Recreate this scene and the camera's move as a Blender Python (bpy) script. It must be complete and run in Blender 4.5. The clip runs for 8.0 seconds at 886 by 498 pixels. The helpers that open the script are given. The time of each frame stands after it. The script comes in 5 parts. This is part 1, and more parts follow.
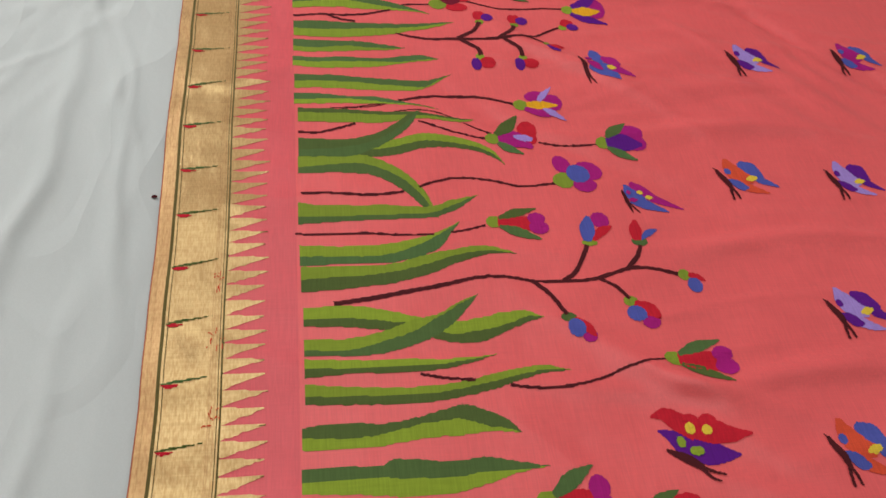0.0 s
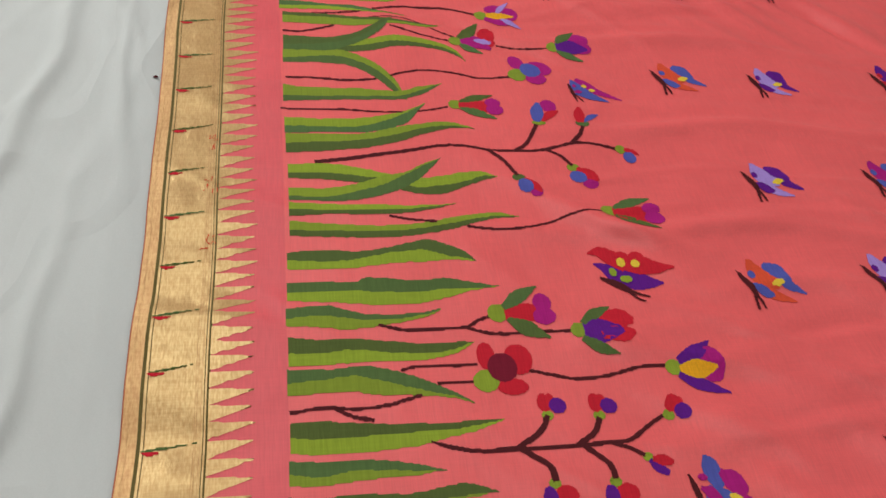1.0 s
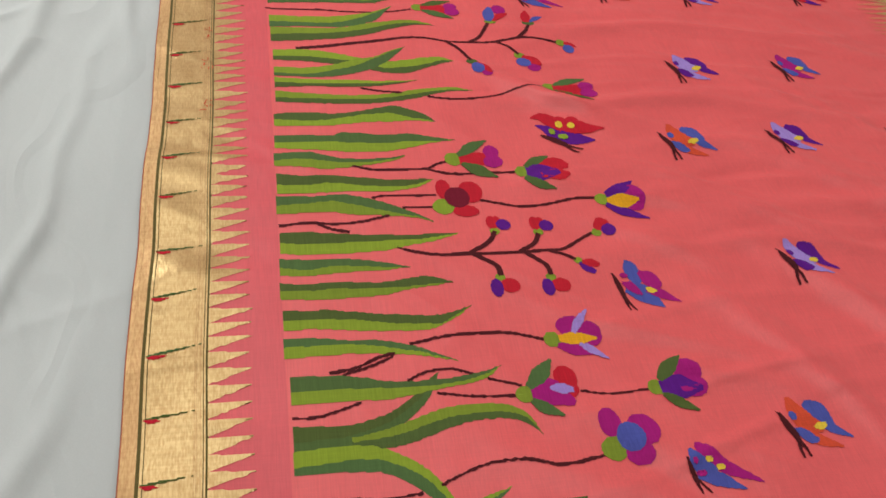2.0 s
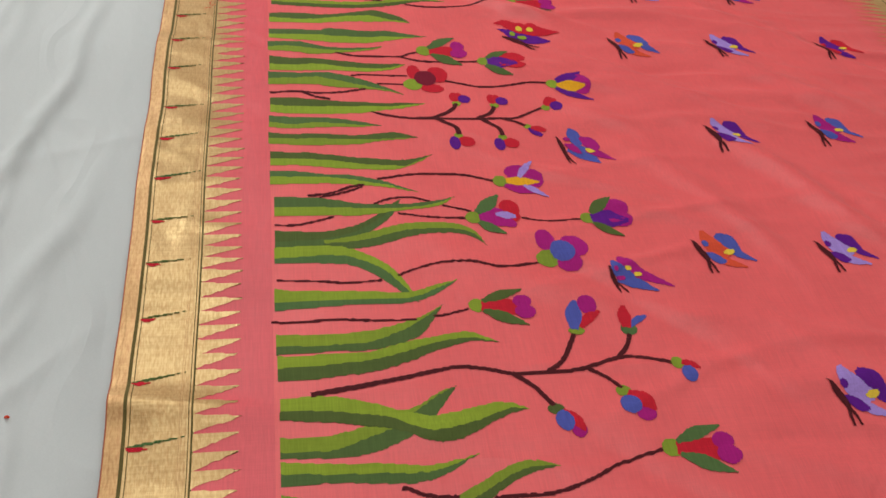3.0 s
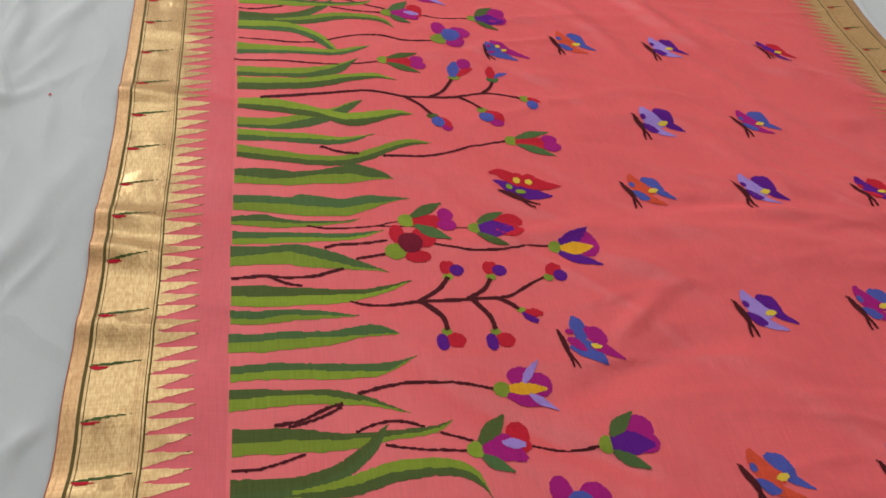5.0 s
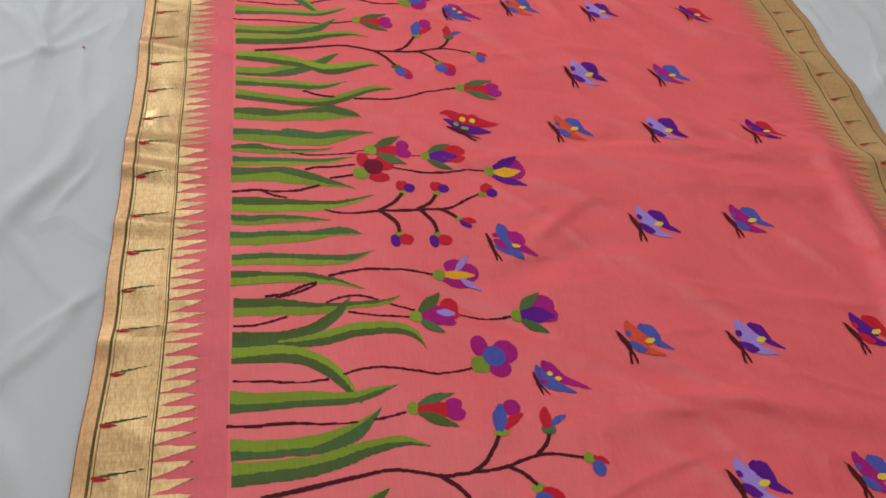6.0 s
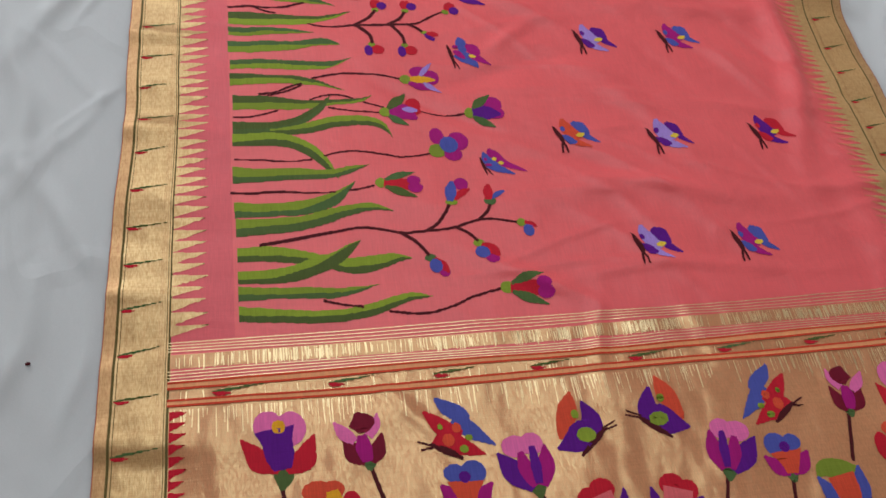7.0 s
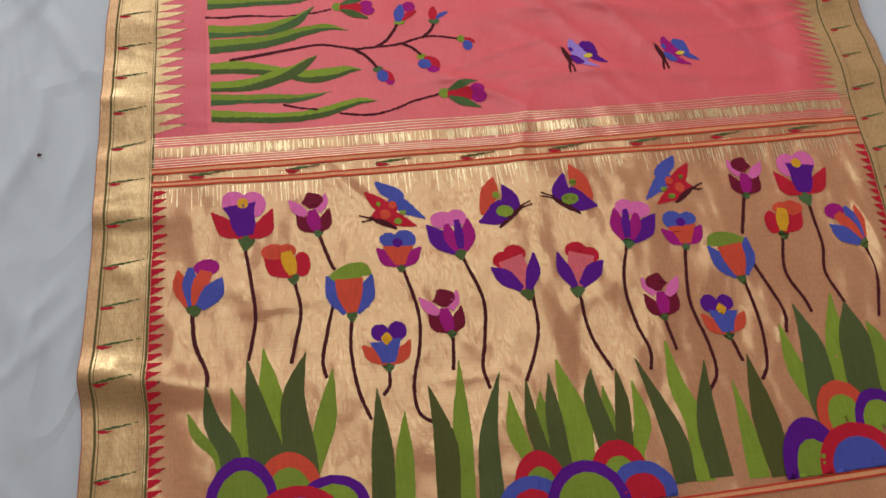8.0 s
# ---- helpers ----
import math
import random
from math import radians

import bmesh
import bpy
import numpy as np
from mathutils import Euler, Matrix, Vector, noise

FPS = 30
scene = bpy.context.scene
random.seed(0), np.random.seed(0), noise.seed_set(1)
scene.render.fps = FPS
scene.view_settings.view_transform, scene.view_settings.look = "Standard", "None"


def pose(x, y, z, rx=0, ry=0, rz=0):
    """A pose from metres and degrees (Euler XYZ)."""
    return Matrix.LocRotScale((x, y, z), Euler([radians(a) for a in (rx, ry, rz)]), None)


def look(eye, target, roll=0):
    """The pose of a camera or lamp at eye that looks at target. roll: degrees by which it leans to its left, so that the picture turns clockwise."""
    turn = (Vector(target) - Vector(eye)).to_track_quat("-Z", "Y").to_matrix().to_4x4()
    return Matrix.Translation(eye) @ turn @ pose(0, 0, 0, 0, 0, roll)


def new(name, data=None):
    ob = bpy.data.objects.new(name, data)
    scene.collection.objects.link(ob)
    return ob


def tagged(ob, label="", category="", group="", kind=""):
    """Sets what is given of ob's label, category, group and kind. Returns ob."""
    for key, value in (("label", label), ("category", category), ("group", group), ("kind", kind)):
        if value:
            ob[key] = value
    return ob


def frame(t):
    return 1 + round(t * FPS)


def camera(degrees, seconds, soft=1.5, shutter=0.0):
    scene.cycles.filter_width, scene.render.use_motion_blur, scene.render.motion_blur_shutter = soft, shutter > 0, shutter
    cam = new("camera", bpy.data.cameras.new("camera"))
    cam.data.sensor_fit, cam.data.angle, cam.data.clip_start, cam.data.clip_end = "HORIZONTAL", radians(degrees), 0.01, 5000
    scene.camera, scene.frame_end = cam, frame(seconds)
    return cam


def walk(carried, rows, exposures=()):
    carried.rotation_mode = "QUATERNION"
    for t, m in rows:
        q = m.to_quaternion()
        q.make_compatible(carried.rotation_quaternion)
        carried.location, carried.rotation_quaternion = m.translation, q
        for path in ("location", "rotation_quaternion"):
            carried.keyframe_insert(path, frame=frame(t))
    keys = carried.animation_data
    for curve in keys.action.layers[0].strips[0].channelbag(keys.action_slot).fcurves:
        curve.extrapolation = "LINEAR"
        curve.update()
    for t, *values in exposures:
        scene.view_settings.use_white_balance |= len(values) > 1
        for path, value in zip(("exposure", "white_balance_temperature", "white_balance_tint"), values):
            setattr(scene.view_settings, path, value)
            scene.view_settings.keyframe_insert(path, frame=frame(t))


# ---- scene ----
cam = camera(55.0, 8.0, soft=1.6)
PATH = [
    (0, (0.001, 1.104, 0.664), (0.331, 2.332, -0.879), 10.6),
    (0.5, (-0.022, 1.007, 0.668), (0.319, 2.242, -0.867), 11.1),
    (1, (-0.012, 0.9, 0.656), (0.375, 2.152, -0.855), 12.4),
    (1.5, (-0.01, 0.775, 0.648), (0.391, 2.053, -0.837), 11.7),
    (1.7, (-0.032, 0.73, 0.656), (0.405, 1.997, -0.829), 12.6),
    (2.8, (0.006, 0.465, 0.629), (0.394, 1.805, -0.804), 10.5),
    (3, (-0.004, 0.413, 0.628), (0.394, 1.754, -0.801), 11.1),
    (3.5, (-0.015, 0.272, 0.648), (0.388, 1.624, -0.77), 11.9),
    (4, (-0.01, 0.164, 0.649), (0.407, 1.507, -0.773), 12.6),
    (4.5, (-0.004, 0.065, 0.634), (0.427, 1.407, -0.785), 12.6),
    (4.7, (0.009, 0.018, 0.636), (0.444, 1.371, -0.771), 12.6),
    (5.8, (0.026, -0.237, 0.759), (0.463, 1.086, -0.676), 13.0),
    (6, (0.024, -0.271, 0.797), (0.46, 1.015, -0.671), 13.5),
    (6.5, (0.017, -0.36, 0.857), (0.447, 0.813, -0.704), 15.0),
    (7, (0.028, -0.472, 0.923), (0.452, 0.544, -0.747), 16.8),
    (7.5, (0.078, -0.566, 0.982), (0.453, 0.318, -0.772), 16.8),
    (8, (0.149, -0.701, 1.026), (0.418, 0.135, -0.771), 11.6),
]
walk(cam, [(t, look(eye, target, roll)) for t, eye, target, roll in PATH], [(0, -0.08, 6700, 9), (1.5, 0.08, 6800, 9), (4, 0.16, 6600, 10), (6, 0.20, 6350, 12), (7.5, 0.25, 6200, 13.5), (8, 0.33, 6150, 14)])

# ---- world and light: an indoor room lit by ceiling panels, plus an added side lamp ----
world = bpy.data.worlds.new("world")
world.use_nodes = True
world.node_tree.nodes["Background"].inputs["Color"].default_value = (0.75, 0.85, 1.0, 1)
world.node_tree.nodes["Background"].inputs["Strength"].default_value = 0.05
scene.world = world


def panel_lamp(eye, target, width, depth, watts, color):
    data = bpy.data.lights.new("panel_lamp", "AREA")
    data.shape, data.size, data.size_y = "RECTANGLE", width, depth
    data.energy, data.color = watts, color
    new("panel_lamp", data).matrix_world = look(eye, target)


COOL = (0.96, 1.0, 0.985)
panel_lamp((0.5, 0.95, 2.66), (0.5, 0.95, 0), 2.0, 1.9, 20, COOL)  # ceiling panel over the saree
panel_lamp((-0.3, 2.9, 2.66), (-0.3, 2.9, 0), 1.6, 1.3, 14, COOL)  # ceiling panel further down the room
panel_lamp((-1.6, 3.7, 1.65), (0.4, 0.6, 0), 1.5, 1.1, 52, COOL)  # added unseen side lamp in the far corner, grazing the cloth for wrinkle relief


# ---- materials ----
def shader(name, color, rough=0.8, metal=0.0, sheen=0.0):
    mat = bpy.data.materials.new(name)
    mat.use_nodes = True
    nodes = mat.node_tree.nodes
    bsdf = nodes["Principled BSDF"]
    bsdf.inputs["Base Color"].default_value = (*color, 1)
    bsdf.inputs["Roughness"].default_value = rough
    bsdf.inputs["Metallic"].default_value = metal
    bsdf.inputs["Sheen Weight"].default_value = sheen
    bsdf.inputs["Sheen Roughness"].default_value = 0.4
    return mat, nodes, mat.node_tree.links, bsdf


def noise_on(nodes, links, scale, detail, stretch=(1, 1, 1), turn=0.0):
    """A noise texture in metres, stretched along the axes."""
    coord = nodes.new("ShaderNodeTexCoord")
    mapping = nodes.new("ShaderNodeMapping")
    mapping.inputs["Scale"].default_value = stretch
    mapping.inputs["Rotation"].default_value = (0, 0, radians(turn))
    tex = nodes.new("ShaderNodeTexNoise")
    tex.inputs["Scale"].default_value, tex.inputs["Detail"].default_value = scale, detail
    links.new(coord.outputs["Object"], mapping.inputs["Vector"])
    links.new(mapping.outputs["Vector"], tex.inputs["Vector"])
    return tex.outputs["Fac"]


def ramp(nodes, links, source, stops):
    node = nodes.new("ShaderNodeValToRGB")
    elements = node.color_ramp.elements
    for i, (place, color) in enumerate(stops):
        e = elements[i] if i < 2 else elements.new(place)
        e.position, e.color = place, (*color, 1)
    links.new(source, node.inputs["Fac"])
    return node.outputs["Color"]


def blend(nodes, links, mode, fac, a, b):
    node = nodes.new("ShaderNodeMix")
    node.data_type, node.blend_type = "RGBA", mode
    node.inputs["Factor"].default_value = fac
    links.new(a, node.inputs[6])
    links.new(b, node.inputs[7])
    return node.outputs[2]


def add_bump(nodes, links, bsdf, layers):
    """layers: (height source, strength, distance in metres), each on top of the last."""
    last = None
    for source, strength, distance in layers:
        node = nodes.new("ShaderNodeBump")
        node.inputs["Strength"].default_value, node.inputs["Distance"].default_value = strength, distance
        links.new(source, node.inputs["Height"])
        if last:
            links.new(last, node.inputs["Normal"])
        last = node.outputs["Normal"]
    links.new(last, bsdf.inputs["Normal"])


def crease_lines(nodes, links, scale, stretch, turn):
    """Thin meandering press lines, as a height."""
    field = noise_on(nodes, links, scale, 1.5, stretch, turn)
    return ramp(nodes, links, field, [(0.465, (0, 0, 0)), (0.5, (1, 1, 1)), (0.535, (0, 0, 0))])


def scaled(color, k):
    return tuple(min(1, c * k) for c in color)


def silk(name, color, rough=0.75, vary=0.1, spec=0.12, rumple=0.1, creased=0.0):
    """Woven silk: slub along both thread directions, faint blotches, thread relief."""
    mat, nodes, links, bsdf = shader(name, color, rough)
    bsdf.inputs["Specular IOR Level"].default_value = spec
    slub = noise_on(nodes, links, 900, 2, (1, 0.04, 1))
    slub2 = noise_on(nodes, links, 900, 2, (0.04, 1, 1))
    blotch = noise_on(nodes, links, 9, 4)
    a = ramp(nodes, links, slub, [(0.3, scaled(color, 1 - vary)), (0.7, scaled(color, 1 + vary))])
    b = ramp(nodes, links, slub2, [(0.3, (1 - vary,) * 3), (0.7, (1, 1, 1))])
    c = ramp(nodes, links, blotch, [(0.3, (0.93, 0.92, 0.93)), (0.7, (1, 1, 1))])
    mixed = blend(nodes, links, "MULTIPLY", 1.0, blend(nodes, links, "MULTIPLY", 1.0, a, b), c)
    links.new(mixed, bsdf.inputs["Base Color"])
    layers = [(blotch, rumple, 0.012), (slub, 0.12, 0.0006), (slub2, 0.12, 0.0006)]
    if creased:
        layers += [(crease_lines(nodes, links, 4.5, (0.5, 1.1, 1), 18), creased, 0.0035), (crease_lines(nodes, links, 8, (0.6, 1, 1), -30), 0.7 * creased, 0.002)]
    add_bump(nodes, links, bsdf, layers)
    return mat


def mixed_green(name, one, two):
    """Green silk whose tone changes a little from blade to blade."""
    mat = silk(name, one)
    nodes, links = mat.node_tree.nodes, mat.node_tree.links
    bsdf = nodes["Principled BSDF"]
    woven = bsdf.inputs["Base Color"].links[0].from_socket
    pick = nodes.new("ShaderNodeObjectInfo")
    tone = ramp(nodes, links, pick.outputs["Random"], [(0.15, (1, 1, 1)), (0.85, tuple(min(1, b / a) for a, b in zip(one, two)))])
    links.new(blend(nodes, links, "MULTIPLY", 1.0, woven, tone), bsdf.inputs["Base Color"])
    return mat


def zari(name, bright, dark, rough=0.36, metal=0.8, relief=0.35, ground=None, matt_share=(0.72, 0.4), billow=0.3):
    """Gold-thread weave: metallic threads over a coloured weft, crinkled."""
    mat, nodes, links, bsdf = shader(name, bright, rough, metal)
    threads = noise_on(nodes, links, 620, 3, (1, 0.22, 1))
    weft = noise_on(nodes, links, 500, 2, (0.05, 1, 1))
    crinkle = noise_on(nodes, links, 26, 5, (1.6, 0.7, 1))
    wear = noise_on(nodes, links, 7, 5)
    a = ramp(nodes, links, threads, [(0.25, dark), (0.6, bright)])
    b = ramp(nodes, links, weft, [(0.3, (0.92, 0.89, 0.86)), (0.65, (1, 1, 1))])
    c = ramp(nodes, links, wear, [(0.3, (0.86, 0.82, 0.78)), (0.6, (1, 1, 1))])
    mixed = blend(nodes, links, "MULTIPLY", 1.0, blend(nodes, links, "MULTIPLY", 1.0, a, b), c)
    links.new(mixed, bsdf.inputs["Base Color"])
    dents = noise_on(nodes, links, 7, 2.5, (1.3, 0.8, 1), 20)
    layers = [(dents, billow, 0.022), (crinkle, relief, 0.005), (threads, 0.14, 0.0008), (weft, 0.14, 0.0008)]
    add_bump(nodes, links, bsdf, layers)
    if ground:
        # the matt coloured ground shows between the metal threads
        matt = nodes.new("ShaderNodeBsdfPrincipled")
        matt.inputs["Roughness"].default_value = 0.65
        links.new(blend(nodes, links, "MULTIPLY", 1.0, ramp(nodes, links, wear, [(0.3, scaled(ground, 0.9)), (0.65, ground)]), b), matt.inputs["Base Color"])
        add_bump(nodes, links, matt, layers)
        mix = nodes.new("ShaderNodeMixShader")
        links.new(ramp(nodes, links, threads, [(0.3, (matt_share[0],) * 3), (0.65, (matt_share[1],) * 3)]), mix.inputs[0])
        links.new(bsdf.outputs[0], mix.inputs[1])
        links.new(matt.outputs[0], mix.inputs[2])
        links.new(mix.outputs[0], nodes["Material Output"].inputs["Surface"])
    return mat


def cotton(name, color):
    mat, nodes, links, bsdf = shader(name, color, 0.9, 0, 0.1)
    bsdf.inputs["Specular IOR Level"].default_value = 0.15
    weave = noise_on(nodes, links, 700, 2)
    stain = noise_on(nodes, links, 3.5, 5)
    crease = noise_on(nodes, links, 14, 4, (1.0, 0.5, 1), 25)
    a = ramp(nodes, links, stain, [(0.3, scaled(color, 0.94)), (0.7, color)])
    b = ramp(nodes, links, weave, [(0.3, (0.96, 0.96, 0.96)), (0.7, (1, 1, 1))])
    links.new(blend(nodes, links, "MULTIPLY", 1.0, a, b), bsdf.inputs["Base Color"])
    add_bump(nodes, links, bsdf, [(crease, 0.28, 0.014), (crease_lines(nodes, links, 5, (1, 0.55, 1), 15), 0.4, 0.004), (weave, 0.1, 0.0005)])
    return mat


def plaster(name, color):
    mat, nodes, links, bsdf = shader(name, color, 0.9)
    grain = noise_on(nodes, links, 60, 4)
    links.new(ramp(nodes, links, grain, [(0.3, scaled(color, 0.95)), (0.7, color)]), bsdf.inputs["Base Color"])
    add_bump(nodes, links, bsdf, [(grain, 0.1, 0.002)])
    return mat


SALMON = silk("salmon_silk", (0.88, 0.125, 0.135), 0.40, 0.05, 0.45, 0.5, 0.14)
LEAF = mixed_green("leaf_green_thread", (0.28, 0.37, 0.036), (0.23, 0.30, 0.034))
BLADE = mixed_green("olive_green_thread", (0.105, 0.13, 0.042), (0.105, 0.105, 0.026))
MOSS = mixed_green("moss_green_thread", (0.092, 0.165, 0.055), (0.092, 0.125, 0.032))
RED = silk("red_thread", (0.60, 0.016, 0.035))
PURPLE = silk("purple_thread", (0.12, 0.01, 0.25))
MAGENTA = silk("magenta_thread", (0.42, 0.012, 0.20))
BLUE = silk("blue_thread", (0.085, 0.10, 0.42))
YELLOW = silk("yellow_thread", (0.86, 0.40, 0.02))
LEMON = silk("lemon_thread", (0.82, 0.56, 0.06))
ORANGE = silk("orange_thread", (0.74, 0.085, 0.04))
PINK = silk("pink_thread", (0.86, 0.17, 0.44))
ROSE = silk("rose_thread", (0.80, 0.15, 0.17))
LILAC = silk("lilac_thread", (0.40, 0.25, 0.68))
BARK = silk("dark_brown_thread", (0.085, 0.012, 0.016))
MAROON = silk("maroon_thread", (0.20, 0.01, 0.03))
OLIVE = silk("olive_line_thread", (0.15, 0.115, 0.04))
VERMILION = silk("vermilion_thread", (0.70, 0.065, 0.032))
GOLD = zari("gold_zari", (0.80, 0.62, 0.32), (0.46, 0.33, 0.15), 0.28, 0.85, 0.30, (0.66, 0.355, 0.135), (0.76, 0.54), 0.28)
COPPER_GOLD = zari("copper_gold_zari", (0.80, 0.66, 0.34), (0.50, 0.38, 0.18), 0.22, 0.9, 0.12, (0.70, 0.265, 0.120), (0.86, 0.66), 0.85)
FADED = silk("faded_gold_thread", (0.80, 0.24, 0.15), 0.45)
BORDER_ROSE = silk("border_rose_silk", (0.80, 0.105, 0.128), 0.42, 0.05, 0.4, 0.4, 0.12)
EDGE = silk("red_brown_edge_thread", (0.45, 0.13, 0.07))
PEACH = silk("peach_gold_thread", (0.90, 0.38, 0.17), 0.5)
ZARI_THREAD = zari("loose_gold_thread", (0.95, 0.76, 0.45), (0.85, 0.62, 0.32), 0.35, 0.6)
SELVEDGE = zari("copper_selvedge_zari", (0.66, 0.41, 0.19), (0.52, 0.27, 0.12), 0.5, 0.5)
SHEET = cotton("white_cotton", (0.615, 0.63, 0.645))
WALL = plaster("white_wall_paint", (0.72, 0.70, 0.66))
FLOOR = plaster("grey_floor", (0.35, 0.33, 0.30))


# ---- the lie of the cloth ----
# ridges: centre x, y, direction in degrees, half length, half width, height (metres)
RIDGES = [
    (-0.11, -0.372, -4, 0.12, 0.024, 0.016), (-0.12, 0.605, 0, 0.08, 0.016, 0.008), (-0.12, 0.285, 4, 0.08, 0.018, 0.007),
    (-0.12, 0.82, 0, 0.08, 0.016, 0.009), (-0.12, 0.555, -3, 0.07, 0.012, 0.006), (-0.12, 0.46, 3, 0.07, 0.014, 0.006), (-0.12, 0.035, 3, 0.07, 0.014, 0.006), (-0.12, -0.15, 2, 0.07, 0.016, 0.005), (1.00, 0.60, -12, 0.22, 0.03, 0.016), (0.885, 0.42, 82, 0.20, 0.022, 0.014),
    (0.45, 0.53, -35, 0.08, 0.014, 0.006), (0.43, 0.47, 30, 0.05, 0.012, 0.005), (0.60, 0.585, -4, 0.16, 0.016, 0.006), (0.70, 0.55, 0, 0.40, 0.03, 0.005), (0.80, 0.98, -40, 0.25, 0.025, 0.009),
    (0.62, 1.10, -50, 0.14, 0.018, 0.010), (0.62, 0.62, 3, 0.22, 0.014, 0.005), (0.75, 1.28, -30, 0.20, 0.02, 0.007), (0.50, 1.06, -58, 0.12, 0.016, 0.007), (0.52, 1.27, -25, 0.14, 0.014, 0.006), (0.44, 1.33, -30, 0.09, 0.012, 0.005),
    (0.45, 1.24, 10, 0.25, 0.02, 0.003), (0.60, 1.63, 0, 0.35, 0.012, 0.0045), (0.55, 1.46, -3, 0.40, 0.012, 0.0045), (0.60, 1.21, -3, 0.30, 0.010, 0.003), (0.55, 1.80, -2, 0.30, 0.010, 0.003),
    (0.62, 1.80, -25, 0.20, 0.03, 0.005), (0.62, 0.17, 0, 0.40, 0.02, 0.003), (0.90, 0.10, 85, 0.15, 0.03, 0.007),
    (0.93, -0.25, 80, 0.20, 0.03, 0.006), (0.20, -0.12, -50, 0.06, 0.010, 0.003), (0.45, -0.05, 70, 0.06, 0.012, 0.003),
]
for _ in range(95):
    RIDGES.append((random.uniform(0.30, 0.95), random.uniform(0.0, 2.1), random.choice((0, 0, -30, -40, -45)) + random.gauss(0, 7), random.uniform(0.05, 0.2),
                   random.uniform(0.011, 0.018), random.choice((1, 1, 1, -1)) * random.uniform(0.0018, 0.0050)))
for _ in range(90):
    RIDGES.append((random.uniform(0.36, 0.92), random.uniform(0.0, 2.1), random.choice((0, 0, 0, -38)) + random.gauss(0, 8), random.uniform(0.06, 0.22),
                   random.uniform(0.0055, 0.009), random.uniform(0.0008, 0.0020)))
for _ in range(40):
    RIDGES.append((random.uniform(-0.05, 0.35), random.uniform(0.0, 2.1), random.gauss(0, 14), random.uniform(0.04, 0.12), random.uniform(0.008, 0.016), random.uniform(0.0005, 0.0014)))
for _ in range(60):
    RIDGES.append((random.uniform(-0.13, 0.95), random.uniform(-0.6, -0.02), random.choice((80, 60, -60, 0)) + random.gauss(0, 14), random.uniform(0.03, 0.10),
                   random.uniform(0.008, 0.02), random.uniform(0.0006, 0.0022)))
for _ in range(60):
    RIDGES.append((random.uniform(-0.14, -0.06), random.uniform(-0.6, 2.0), random.gauss(0, 18), random.uniform(0.02, 0.06), random.uniform(0.006, 0.014), random.uniform(0.0004, 0.0014)))


def swell(x, y):
    """Height of the cloth above its bed, at arrays of x and y."""
    x, y = np.asarray(x, float), np.asarray(y, float)
    z = 0.0012 * np.sin(7.1 * x + 3.3 * y + 0.6) * np.sin(5.3 * y - 2.2 * x) + 0.0007 * np.sin(19 * x + 8 * y) * np.sin(23 * y - 6 * x + 1)
    edge = np.clip((0.03 - x) / 0.12, 0, 1) + np.clip((x - 0.90) / 0.12, 0, 1)
    z = z + edge * (0.0016 * np.sin(34 * y + 1.1 * np.sin(5 * y)) + 0.0010 * np.sin(71 * y + 2 * np.sin(9 * y)))
    mx, my = (x.min() + x.max()) / 2, (y.min() + y.max()) / 2
    reach = math.hypot(x.max() - x.min(), y.max() - y.min()) / 2
    for cx, cy, turn, long, wide, high in RIDGES:
        if math.hypot(mx - cx, my - cy) > reach + 3 * long + 0.05:
            continue
        c, s = math.cos(radians(turn)), math.sin(radians(turn))
        u, v = (x - cx) * c + (y - cy) * s, (y - cy) * c - (x - cx) * s
        v = v + 0.012 * np.sin(14 * u + cx * 9)
        z = z + high * np.exp(-(u / long) ** 2 - (v / wide) ** 2)
    return z


def drape(x, y):
    """Where the weave at x, y lies: the borders wander a little sideways."""
    x, y = np.asarray(x, float), np.asarray(y, float)
    left = np.clip(-x / 0.12, 0, 1)
    right = np.clip((x - 0.90) / 0.06, 0, 1)
    wander = 0.0010 * np.sin(9 * y + 0.4) + 0.0008 * np.sin(27 * y)
    out = np.interp(y, [-0.60, -0.44, -0.37, -0.28, -0.1, 0.1, 0.35], [-0.018, -0.014, -0.019, -0.015, -0.012, -0.011, 0])
    away = np.interp(y, [-0.3, -0.1, 0.0, 0.17, 0.5, 0.63, 0.85, 1.3], [-0.025, -0.010, -0.004, 0, 0.003, 0.008, 0.014, 0.025])
    return x + left * (wander + out) + right * (away + 2 * wander), y


def onto(points, lift):
    """Cloth coordinates in metres to places on the draped cloth."""
    a = np.asarray(points, float)
    x, y = drape(a[:, 0], a[:, 1])
    return np.stack([x, y, swell(a[:, 0], a[:, 1]) + lift], 1)


def mesh_object(name, verts, faces, material, parent=None, label="", smooth=True):
    data = bpy.data.meshes.new(name)
    data.from_pydata([tuple(v) for v in verts], [], faces)
    data.materials.append(material)
    if smooth:
        data.polygons.foreach_set("use_smooth", [True] * len(data.polygons))
    data.update()
    ob = new(name, data)
    ob.parent = parent
    return tagged(ob, label)


def grid_faces(nu, nv):
    return [(i * nv + j, (i + 1) * nv + j, (i + 1) * nv + j + 1, i * nv + j + 1) for i in range(nu - 1) for j in range(nv - 1)]


def slant(x):
    """How the cross bars climb over the width (cm)."""
    return 0.008 * x + 0.011 * max(0.0, x - 36)


